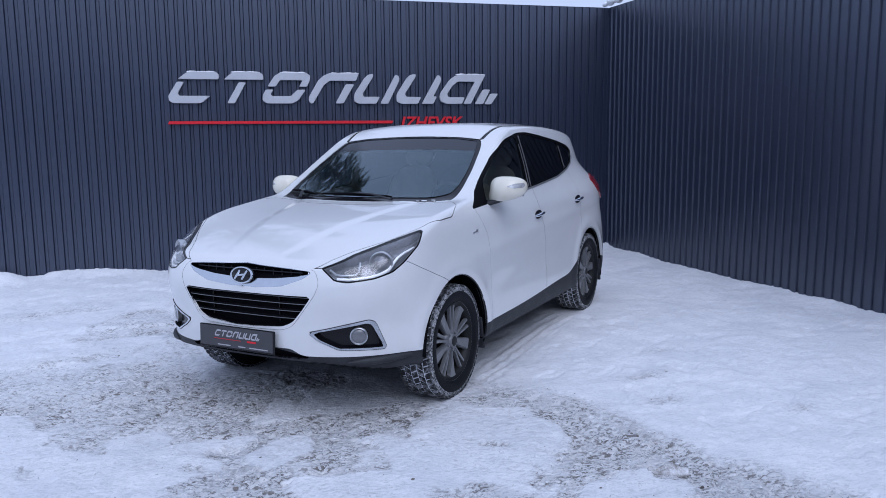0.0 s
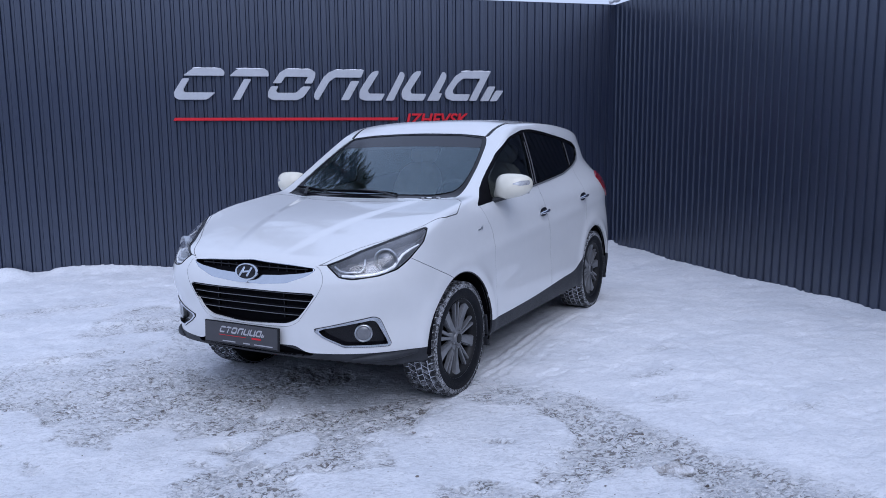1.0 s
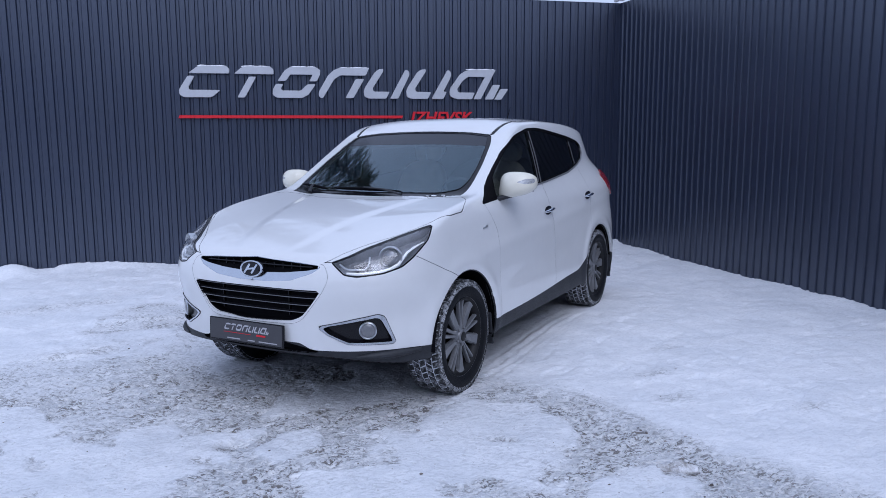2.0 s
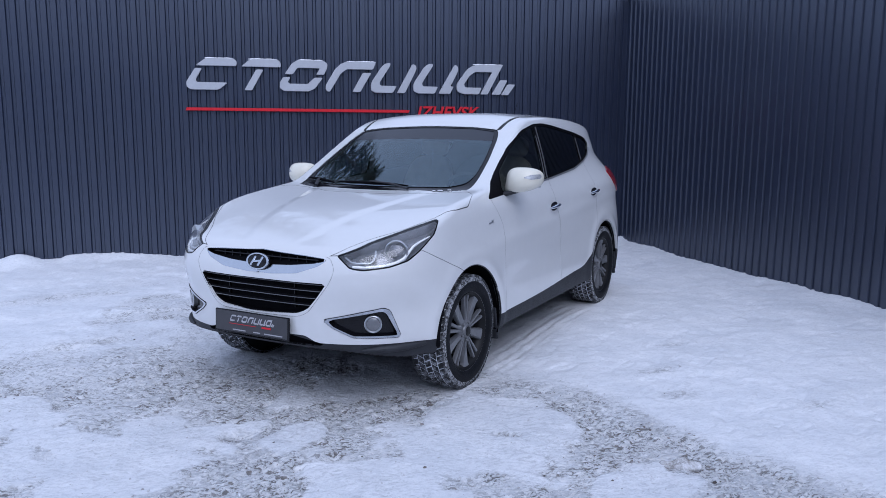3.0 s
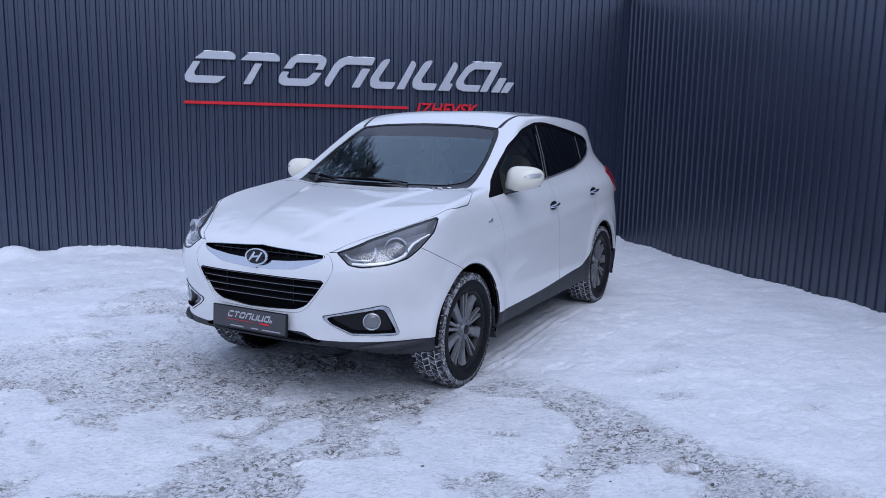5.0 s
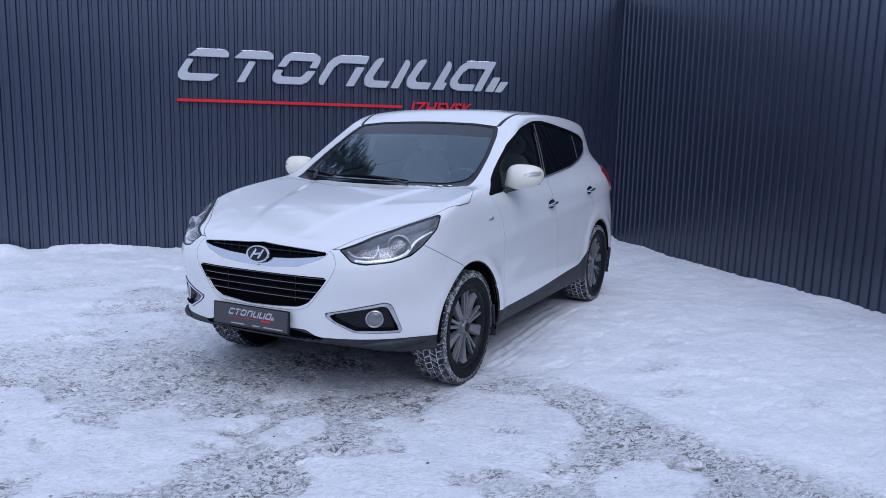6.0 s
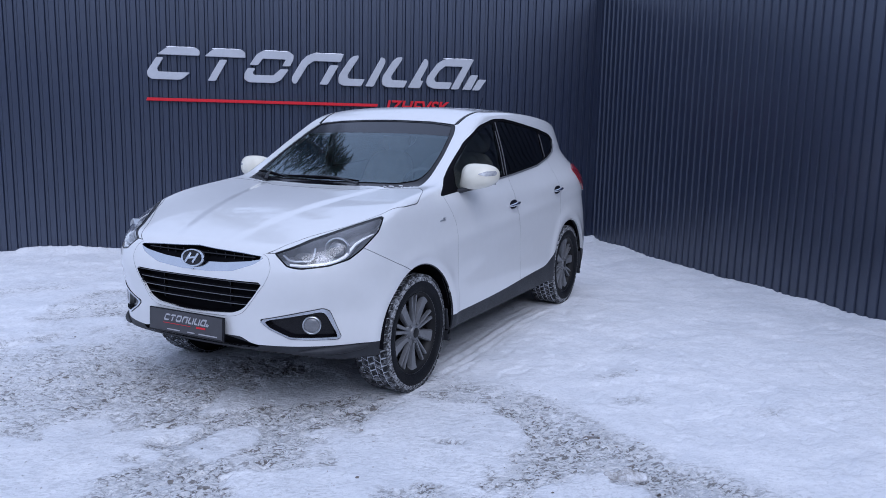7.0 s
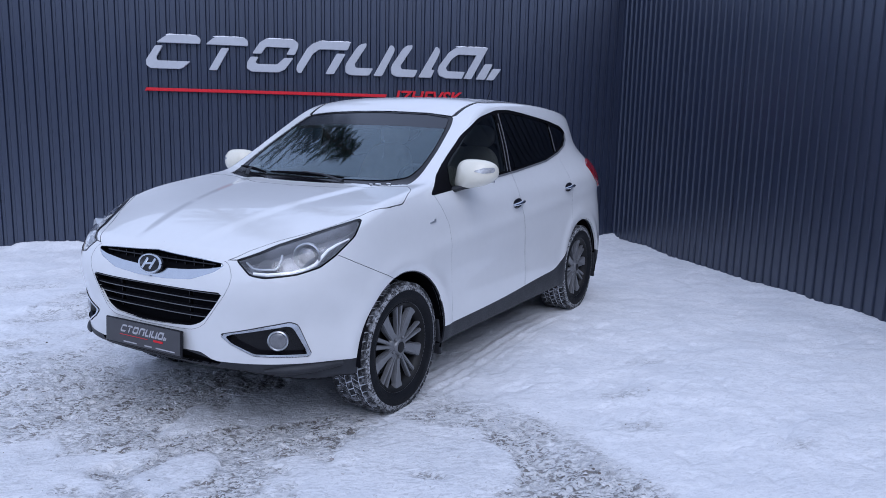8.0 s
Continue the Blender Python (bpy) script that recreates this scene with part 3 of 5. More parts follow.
# ---- the sign on the fence: raised pale letters, a red stripe and the town's name ----
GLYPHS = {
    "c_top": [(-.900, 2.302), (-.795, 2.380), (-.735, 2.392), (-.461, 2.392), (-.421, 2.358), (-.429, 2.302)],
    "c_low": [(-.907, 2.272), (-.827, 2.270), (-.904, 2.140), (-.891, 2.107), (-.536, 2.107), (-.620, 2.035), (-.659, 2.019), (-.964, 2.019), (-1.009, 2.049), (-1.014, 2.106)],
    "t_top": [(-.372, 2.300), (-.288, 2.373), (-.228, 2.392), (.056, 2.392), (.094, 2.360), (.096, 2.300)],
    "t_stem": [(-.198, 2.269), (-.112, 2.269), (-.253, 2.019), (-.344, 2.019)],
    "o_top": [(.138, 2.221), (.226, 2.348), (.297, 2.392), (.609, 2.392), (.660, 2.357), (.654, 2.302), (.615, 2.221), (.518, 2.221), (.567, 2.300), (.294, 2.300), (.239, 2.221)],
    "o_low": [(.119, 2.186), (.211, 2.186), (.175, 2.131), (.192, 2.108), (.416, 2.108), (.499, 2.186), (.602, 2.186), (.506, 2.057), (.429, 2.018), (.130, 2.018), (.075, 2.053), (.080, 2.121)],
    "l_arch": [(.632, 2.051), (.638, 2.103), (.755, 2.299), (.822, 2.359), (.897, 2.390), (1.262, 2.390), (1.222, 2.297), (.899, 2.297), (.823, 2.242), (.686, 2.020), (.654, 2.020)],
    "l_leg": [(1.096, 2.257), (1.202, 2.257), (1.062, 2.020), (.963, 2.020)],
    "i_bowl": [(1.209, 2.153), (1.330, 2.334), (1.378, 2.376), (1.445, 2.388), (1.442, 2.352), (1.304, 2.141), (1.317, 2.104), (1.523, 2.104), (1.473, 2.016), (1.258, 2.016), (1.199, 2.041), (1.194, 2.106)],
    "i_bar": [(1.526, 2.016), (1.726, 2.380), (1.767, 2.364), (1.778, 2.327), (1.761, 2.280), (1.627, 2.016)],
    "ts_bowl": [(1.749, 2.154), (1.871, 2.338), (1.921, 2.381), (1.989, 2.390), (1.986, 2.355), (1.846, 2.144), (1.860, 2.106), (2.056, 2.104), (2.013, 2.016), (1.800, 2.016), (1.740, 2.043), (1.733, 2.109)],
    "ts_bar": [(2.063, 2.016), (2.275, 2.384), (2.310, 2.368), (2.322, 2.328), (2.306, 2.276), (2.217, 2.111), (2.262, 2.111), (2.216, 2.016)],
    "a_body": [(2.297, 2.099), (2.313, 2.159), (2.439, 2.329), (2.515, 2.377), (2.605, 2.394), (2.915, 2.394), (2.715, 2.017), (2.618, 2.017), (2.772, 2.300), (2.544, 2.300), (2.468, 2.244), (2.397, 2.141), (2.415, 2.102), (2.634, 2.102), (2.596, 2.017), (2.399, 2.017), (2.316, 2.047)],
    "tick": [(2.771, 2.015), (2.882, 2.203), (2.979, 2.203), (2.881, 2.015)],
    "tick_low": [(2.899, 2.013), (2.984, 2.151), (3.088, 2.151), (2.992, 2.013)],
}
sign = tagged(new("wall_sign"), "pale grey raised sign letters above a red stripe on fence", "sign")
sign.matrix_basis = VIEW_LEAN @ pose(0, 9.705, 0)
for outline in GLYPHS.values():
    part("letter_piece", slab(fillet(outline, .018, 4), .04, .004), LETTER, sign)
    # snow lying on the upper edges
    top = max(v for _, v in outline)
    along = sorted(u for u, v in outline if v > top - .022)
    if top > 2.3 and len(along) > 1 and along[-1] - along[0] > .08:
        n = max(4, int((along[-1] - along[0]) / .035))
        pts = [(along[0] + (along[-1] - along[0]) * i / n, .02, top - .002) for i in range(n + 1)]
        part("snow_cap", tube(pts, [.006 + .009 * random.random() if 0 < i < n else .003 for i in range(n + 1)], 7), shade("settled_snow", (.86, .87, .90), .7, vary=.04, scale=30, bump=.3, bump_scale=140) if "settled_snow" not in bpy.data.materials else bpy.data.materials["settled_snow"], sign, "thin cap of snow")
for u, v in ((-.66, 2.35), (-.75, 2.06), (-.15, 2.35), (.45, 2.35), (.3, 2.06), (1.05, 2.34), (1.35, 2.06), (1.65, 2.2), (1.9, 2.06), (2.6, 2.34)):
    part("standoff", lathe([(.008, 0), (.008, .055)], 10, "y"), SATIN, sign, m=pose(u, .02, v))
part("stripe", slab([(-1.035, 1.771), (1.675, 1.771), (1.690, 1.807), (-1.020, 1.807)], .04, .004), RED, sign, "red stripe")
town = bpy.data.curves.new("town_name", "FONT")
town.body, town.size, town.shear, town.extrude, town.offset = "IZHEVSK", .205, .25, .015, .004
measure_town = new("town_text", town)
bpy.context.view_layer.update()
flat = bpy.data.meshes.new_from_object(measure_town.evaluated_get(bpy.context.evaluated_depsgraph_get()))
bpy.data.objects.remove(measure_town)
flat.materials.clear()
flat.materials.append(RED)
span = max(v.co.x for v in flat.vertices)
hang("town_name", flat, sign, "red letters spelling IZHEVSK", pose(1.775, .015, 1.713, 90) @ Matrix.Diagonal((.83 / span, 1, 1, 1)))


# ---- the car ----
def onto(p, d, reach=.4):
    """Where the skin is met from p along d."""
    p, d = np.array(p, float), np.array(d, float) / np.linalg.norm(d)
    s = np.linspace(0, reach, 400)
    f = skin(*(p + s[:, None] * d).T)
    k = np.argmax(f < 0)
    a, b = s[max(k - 1, 0)], s[k]
    for _ in range(30):
        c = (a + b) / 2
        a, b = (a, c) if skin(*(p + c * d).reshape(3, 1))[0] < 0 else (c, b)
    q = p + a * d
    g = slope_of(q.reshape(1, 3))[0]
    return Vector(q), Vector(g / np.linalg.norm(g))


class Skin:
    """The left half of the skin, cut into named regions."""
    SIDE, AHEAD, SLANT, ABOVE = range(4)

    def __init__(self):
        p, n, t = half_skin(.018)
        mesh, low = cut((p, n, t, np.zeros(len(t), int)), p[:, 1])
        self.mesh = mesh[0], mesh[1], mesh[2][~low], mesh[3][~low]
        self.names = ["body_shell"]

    def plane(self, view):
        x, y, z = self.mesh[0].T
        return ((x, z), (y, z), ((y - x) / 2 ** .5, z), (x, y))[view]

    def stamp(self, name, d, where, over=None):
        if name not in self.names:
            self.names.append(name)

        def mask():
            p, n, t, r = self.mesh
            m = where(*p[t].mean(1).T, *n[t].mean(1).T)
            return m if over is None else m & np.isin(r, [self.names.index(o) for o in over if o in self.names])
        self.mesh, low = cut(self.mesh, d, mask())
        self.mesh[3][low & mask()] = self.names.index(name)

    def panel(self, name, outline, view, where, gap=.0013, over=("body_shell",), seam="seam"):
        """A region with a narrow seam round it."""
        if gap:
            self.stamp(seam, inside_of(outline, *self.plane(view)) - gap, where, over)
        self.stamp(name, inside_of(outline, *self.plane(view)) + gap, where, None if not gap else (*over, seam))

    def take(self, names, both):
        """Points, normals and triangles of regions: the left half, or both halves welded."""
        p, n, t, r = self.mesh
        t = t[np.isin(r, [self.names.index(k) for k in names])]
        if both:
            k = len(p)
            twin = np.where(np.abs(p[:, 1]) < 3e-5, np.arange(k), np.arange(k) + k)
            p, n = np.concatenate([p, p * [1, -1, 1]]), np.concatenate([n, n * [1, -1, 1]])
            t = np.concatenate([t, twin[t][:, ::-1]])
        used, inv = np.unique(t, return_inverse=True)
        return p[used], n[used], inv.reshape(-1, 3)


def rim_of(t):
    e = np.concatenate([t[:, [0, 1]], t[:, [1, 2]], t[:, [2, 0]]])
    _, first, count = np.unique(np.sort(e, axis=1), axis=0, return_index=True, return_counts=True)
    return e[first[count == 1]]


def walls(p, n, edges, a, b):
    """A strip along the rim, from a to b metres below the skin."""
    i, j = edges.T
    side = np.cross(p[j] - p[i], n[i])
    side /= np.maximum(np.linalg.norm(side, axis=1), 1e-9)[:, None]
    v = np.concatenate([p[i] - n[i] * a, p[j] - n[j] * a, p[j] - n[j] * b, p[i] - n[i] * b])
    k = len(edges)
    f = np.stack([np.arange(k) + 3 * k, np.arange(k) + 2 * k, np.arange(k) + k, np.arange(k)], 1)
    return v, np.concatenate([side] * 4), f


def pressed(name, got, material, depth=0.0, lip=.012, thick=0.0, flip=False):
    """A mesh from a region: sunk by depth with walls up to the skin, or with a turned-in lip, or with thickness."""
    p, n, t = got
    edges = rim_of(t)
    vs, ns, fs = [p - n * depth], [n], [tuple(q) for q in t]
    if thick:
        fs += [tuple(q + len(p)) for q in t[:, ::-1]]
        vs.append(p - n * (depth + thick))
        ns.append(-n)
        strip = walls(p, n, edges, depth, depth + thick)
    elif depth:
        strip = walls(p, n, edges, depth, -.0005)
        strip = strip[0], -strip[1], strip[2]
    else:
        strip = walls(p, n, edges, 0, lip)
    base = sum(len(v) for v in vs)
    vs.append(strip[0])
    ns.append(strip[1])
    fs += [tuple(q + base) for q in strip[2]]
    v, nn = np.concatenate(vs), np.concatenate(ns)
    if flip:
        v, nn, fs = v * [1, -1, 1], nn * [1, -1, 1], [q[::-1] for q in fs]
    return mesh_of(name, v, fs, material, True, nn)


def outline_of(points, r=.015):
    return fillet(points, r)


S = Skin()
FLANK = lambda x, y, z, nx, ny, nz: (ny > .12) & (y > .45)
# wheel arches, cladding and underside
for cx, rad in ((0.0, .392), (-2.64, .386)):
    x, z = S.plane(S.SIDE)
    S.stamp("arch_hole", np.hypot(x - cx, (z - .352) * 1.0) - rad, lambda x, y, z, nx, ny, nz: y > .48)
CLAD = spline([.95, .5, .35, -.4, -1.26, -1.9, -2.12, -2.32, -2.45, -3.0, -3.6], [.402, .398, .385, .366, .383, .415, .445, .55, .60, .44, .43])
x, z = S.plane(S.SIDE)
y = S.mesh[0][:, 1]
S.stamp("cladding", z - CLAD(x) - .036 * ease(.40, .30, y) * ease(.7, .85, x), lambda x, y, z, nx, ny, nz: z < .75, ("body_shell",))
x, z = S.plane(S.SIDE)
S.stamp("underside", z - .265 - .12 * ease(.2, .6, x), lambda x, y, z, nx, ny, nz: (nz < -.72) | (z < .23), ("body_shell", "cladding"))
# bonnet, bumper, doors, tail
BONNET = outline_of([(0.822, -0.3), (0.802, 0.109), (0.802, 0.304), (0.796, 0.426), (.752, .497), (.600, .590), (.445, .715), (.274, .815), (.089, .848), (-0.068, 0.847), (-.215, .800), (-.315, .715), (-.300, .565), (-0.187, 0.315), (-0.165, -0.3)], .03)
S.panel("bonnet", BONNET, S.ABOVE, lambda x, y, z, nx, ny, nz: (nz > .12) & (z > .80))
S.panel("front_bumper", outline_of([(0.502, 0.909), (0.386, 0.852), (0.092, 0.722), (0.16, 0.2), (1.2, 0.1), (1.2, 0.885), (0.8, 0.875), (0.6, 0.92)], .01), S.SIDE, lambda x, y, z, nx, ny, nz: (x > .02) & (z < .93))
S.panel("front_door", outline_of([(-.375, 1.13), (-.50, .93), (-.488, .70), (-.48, .30), (-1.50, .30), (-1.52, .80), (-1.445, 1.19), (-1.0, 1.25)], .03), S.SIDE, FLANK, .0007, seam="door_seam")
S.panel("rear_door", outline_of([(-1.455, 1.19), (-1.53, .80), (-1.51, .30), (-2.2, .30), (-2.23, .48), (-2.34, .66), (-2.43, .80), (-2.44, 1.0), (-2.38, 1.28), (-2.0, 1.26)], .03), S.SIDE, FLANK, .0007, seam="door_seam")
S.panel("tail_lamp", outline_of([(-2.91, 1.160), (-3.04, 1.205), (-3.5, 1.15), (-3.5, .93), (-3.2, .96), (-3.0, 1.05)], .02), S.SIDE, lambda x, y, z, nx, ny, nz: (y > .5) & (x < -2.8), .001)
# glass
DAYLIGHT = outline_of([(-.345, 1.103), (-.50, 1.205), (-.638, 1.288), (-.902, 1.439), (-1.141, 1.538), (-1.41, 1.588), (-1.60, 1.593), (-1.814, 1.576), (-2.345, 1.520), (-2.62, 1.480), (-2.72, 1.44), (-2.71, 1.375), (-2.60, 1.318), (-2.40, 1.272), (-2.09, 1.222), (-1.56, 1.178), (-.95, 1.138)], .05)
S.panel("window_trim", DAYLIGHT, S.SIDE, lambda x, y, z, nx, ny, nz: (y > .45) & (z > 1.0) & (ny > .10), 0)
S.panel("front_door_glass", outline_of([(-.60, 1.134), (-.615, 1.255), (-.70, 1.308), (-.92, 1.428), (-1.15, 1.517), (-1.36, 1.560), (-1.385, 1.552), (-1.375, 1.192), (-.95, 1.158)], .03), S.SIDE, FLANK, 0)
S.panel("rear_door_glass", outline_of([(-1.465, 1.572), (-1.60, 1.573), (-1.81, 1.556), (-2.335, 1.502), (-2.345, 1.280), (-2.09, 1.240), (-1.455, 1.197)], .03), S.SIDE, FLANK, 0)
S.panel("quarter_glass", outline_of([(-2.36, 1.498), (-2.60, 1.463), (-2.69, 1.43), (-2.685, 1.385), (-2.59, 1.335), (-2.37, 1.286)], .03), S.SIDE, FLANK, 0)
AHEADISH = lambda x, y, z, nx, ny, nz: (nx > .22) & (x < -.12) & (x > -1.45) & (z > 1.08)
S.panel("screen_border", outline_of([(-.3, 1.576), (.15, 1.572), (.40, 1.563), (.585, 1.543), (.625, 1.482), (.672, 1.340), (.694, 1.221), (.688, 1.150), (.56, 1.10), (-.3, 1.08)], .03), S.AHEAD, AHEADISH, 0)
S.panel("windscreen", outline_of([(-.3, 1.564), (.15, 1.560), (.40, 1.551), (.562, 1.531), (.600, 1.465), (.643, 1.340), (.655, 1.245), (.635, 1.195), (.53, 1.172), (-.3, 1.166)], .04), S.AHEAD, AHEADISH, 0)
S.panel("sun_strip", outline_of([(-.3, 1.565), (.15, 1.561), (.40, 1.552), (.563, 1.532), (.598, 1.468), (.3, 1.480), (-.3, 1.486)], .005), S.AHEAD, AHEADISH, 0)
S.panel("roof_moulding", outline_of([(-1.04, .570), (-1.06, .600), (-1.5, .640), (-2.3, .622), (-2.95, .56), (-2.95, .542), (-2.3, .602), (-1.5, .620)], .004), S.ABOVE, lambda x, y, z, nx, ny, nz: (nz > .35) & (z > 1.4), 0)
# front end
FACE = lambda x, y, z, nx, ny, nz: (nx > .15) & (x > .55) & (z > .45)
S.panel("grille_surround", outline_of([(-0.3, 0.92), (0.461, 0.871), (0.499, 0.804), (0.472, 0.735), (0.402, 0.647), (0.337, 0.567), (0.274, 0.542), (-0.3, 0.528)], .03), S.AHEAD, FACE, .0007, ("front_bumper",))
S.panel("chrome_band", outline_of([(-0.3, 0.909), (0.112, 0.881), (0.307, 0.874), (0.451, 0.862), (0.397, 0.823), (0.267, 0.779), (0.092, 0.764), (-0.3, 0.767)], .012), S.AHEAD, FACE, 0)
S.panel("upper_grille", outline_of([(-0.3, 0.904), (0.11, 0.879), (0.305, 0.871), (0.442, 0.862), (.425, .850), (.365, .837), (.217, .820), (.065, .812), (-.3, .811)], .008), S.AHEAD, FACE, 0)
S.panel("lower_grille", outline_of([(-.3, .732), (.221, .733), (.458, .735), (0.399, 0.657), (0.337, 0.588), (0.274, 0.562), (0.057, 0.547), (-0.3, 0.545)], .02), S.AHEAD, FACE, 0)
S.panel("lower_intake", outline_of([(-.3, .440), (.20, .438), (.30, .424), (.428, .400), (.40, .384), (-.3, .384)], .01), S.AHEAD, lambda x, y, z, nx, ny, nz: (nx > .15) & (x > .55) & (z > .36), 0)
CORNERISH = lambda x, y, z, nx, ny, nz: (nx + ny > .3) & (x > .0) & (y > .35)
LAMP = outline_of([(-0.201, 0.882), (-0.145, 0.818), (-0.082, 0.808), (0.061, 0.822), (0.169, 0.848), (0.242, 0.89), (0.349, 0.97), (0.396, 1.049), (0.367, 1.045), (0.209, 1.004), (-0.012, 0.945)], .012)
S.panel("headlight_edge", LAMP, S.SLANT, CORNERISH, 0)
S.stamp("headlight", inside_of(LAMP, *S.plane(S.SLANT)) + .008, CORNERISH)
FOG = outline_of([(-0.284, 0.537), (-0.095, 0.582), (0.028, 0.605), (0.064, 0.591), (0.126, 0.441), (0.105, 0.438), (-0.133, 0.445), (-0.239, 0.498)], .012)
S.stamp("seam", inside_of(FOG, *S.plane(S.SLANT)) - .0035, CORNERISH, ("front_bumper",))
S.panel("fog_bezel", FOG, S.SLANT, CORNERISH, 0)
S.panel("fog_recess", outline_of([(-0.262, 0.536), (-0.094, 0.569), (0.017, 0.588), (0.043, 0.578), (0.109, 0.45), (-0.13, 0.454), (-0.23, 0.501)], .012), S.SLANT, CORNERISH, 0)

car = tagged(new("car"), "glossy white compact SUV with dark cladding parked on trodden snow", "car")
car.matrix_basis = pose(.442, 4.932, 0, 0, 0, -131.5)


def skin_part(name, regions, material, parent, label="", both=True, name_as=None, **how):
    """Hangs a region under the car: one part across the middle, or one on each side."""
    made = []
    for flip in ((False,) if both else (False, True)):
        made.append(hang(name_as or name, pressed(name, S.take(regions, both), material, flip=flip, **how), parent, label))
    return made


shell = skin_part("body_shell", ["body_shell"], PAINT, car)[0]
skin_part("bonnet", ["bonnet"], PAINT, car, "white bonnet with two raised folds")
bumper = skin_part("front_bumper", ["front_bumper"], PAINT, car)[0]
doors = [skin_part(k, [k], PAINT, car, both=False) for k in ("front_door", "rear_door")]
skin_part("panel_seam", ["seam"], SEAM, shell, depth=.005)
skin_part("door_gap", ["door_seam"], DOORGAP, shell, depth=.002)
skin_part("cladding", ["cladding"], PLASTIC, car, "dark textured plastic sill and bumper cladding")
skin_part("underside", ["underside"], BLACK, car)
skin_part("tail_lamp", ["tail_lamp"], REDLENS, car, "red tail lamp", both=False, depth=-.012, thick=.016)
skin_part("window_trim", ["window_trim"], BLACK, car, both=False, depth=.003)
for k, label in (("front_door_glass", "dark side window"), ("rear_door_glass", "black-tinted side window"), ("quarter_glass", "black-tinted quarter window")):
    for g in skin_part(k, [k], FRONTTINT if k == "front_door_glass" else TINT, car, label, both=False, depth=.006, thick=.004):
        g.visible_shadow = False
skin_part("screen_border", ["screen_border"], GLOSSBLACK, car, "black windscreen border and cowl", depth=.004)
for g in skin_part("windscreen", ["windscreen"], GLASS, car, "raked windscreen reflecting trees", depth=.003, thick=.005):
    g.visible_shadow = False
skin_part("sun_strip", ["sun_strip"], STRIP, car, "grey film strip along the windscreen top", depth=.003, thick=.005)
skin_part("roof_moulding", ["roof_moulding"], GLOSSBLACK, car, both=False, depth=.004)
skin_part("chrome_band", ["chrome_band"], CHROME, bumper, "chrome crescent below the emblem slot", depth=.002)
skin_part("upper_grille", ["upper_grille"], BLACK, bumper, depth=.035)
skin_part("lower_grille", ["lower_grille"], BLACK, bumper, depth=.06)
skin_part("lower_intake", ["lower_intake"], BLACK, bumper, "black slot below the plate", depth=.03)
skin_part("fog_bezel", ["fog_bezel"], CHROME, bumper, "chrome fog lamp surround", both=False, depth=-.004)
skin_part("fog_recess", ["fog_recess"], GLOSSBLACK, bumper, both=False, depth=.03)
skin_part("grille_surround", ["grille_surround"], PAINT, bumper)
skin_part("headlight_edge", ["headlight_edge"], GLOSSBLACK, car, "black headlight border", both=False, depth=.002)
lamps = skin_part("headlight", ["headlight"], SMOKE, car, "swept-back headlight with a clear lens", both=False, depth=.055)
for lamp, got in zip(lamps, (False, True)):
    lens = hang("lens", pressed("lens", S.take(["headlight"], False), LENS, thick=.003, depth=.001, flip=got), lamp)
    lens.visible_shadow = False
# cabin lining: the same skin a hand's breadth inside, where it is not glass
p, n, t = S.take([k for k in S.names if k not in ("windscreen", "front_door_glass", "rear_door_glass", "quarter_glass", "arch_hole", "headlight", "upper_grille", "lower_grille", "lower_intake", "fog_recess", "fog_bezel")], True)
t = t[(p[t].mean(1)[:, 0] < -.30) & (p[t].mean(1)[:, 2] > .42)]
used, inv = np.unique(t, return_inverse=True)
hang("cabin_lining", mesh_of("cabin_lining", p[used] - n[used] * .03, inv.reshape(-1, 3), TRIM, True), car)


# ---- the car's fittings ----
def shift(bm, m):
    bmesh.ops.transform(bm, matrix=m, verts=bm.verts)
    return bm


def rounded_blob(radii, power=2.6, nu=20, nv=14, squash=None):
    """A rounded box-like blob; squash(x, y, z) may reshape it."""
    bm = bmesh.new()
    sp = lambda v: math.copysign(abs(v) ** (2 / power), v)
    rows = []
    for j in range(1, nv):
        b = -math.pi / 2 + math.pi * j / nv
        rows.append([bm.verts.new((radii[0] * sp(math.cos(b)) * sp(math.cos(2 * math.pi * i / nu)), radii[1] * sp(math.cos(b)) * sp(math.sin(2 * math.pi * i / nu)), radii[2] * sp(math.sin(b)))) for i in range(nu)])
    lo, hi = bm.verts.new((0, 0, -radii[2])), bm.verts.new((0, 0, radii[2]))
    for a, b in zip(rows, rows[1:]):
        for i in range(nu):
            bm.faces.new((a[i], a[(i + 1) % nu], b[(i + 1) % nu], b[i]))
    for i in range(nu):
        bm.faces.new((lo, rows[0][(i + 1) % nu], rows[0][i]))
        bm.faces.new((hi, rows[-1][i], rows[-1][(i + 1) % nu]))
    if squash:
        for v in bm.verts:
            v.co = squash(*v.co)
    return bm


def facing(at, normal, up=(0, 0, 1)):
    """A pose at a place with its -y axis along a normal."""
    y = -Vector(normal).normalized()
    x = y.cross(Vector(up)).normalized()
    z = x.cross(y)
    m = Matrix((x, y, z)).transposed().to_4x4()
    m.translation = at
    return m


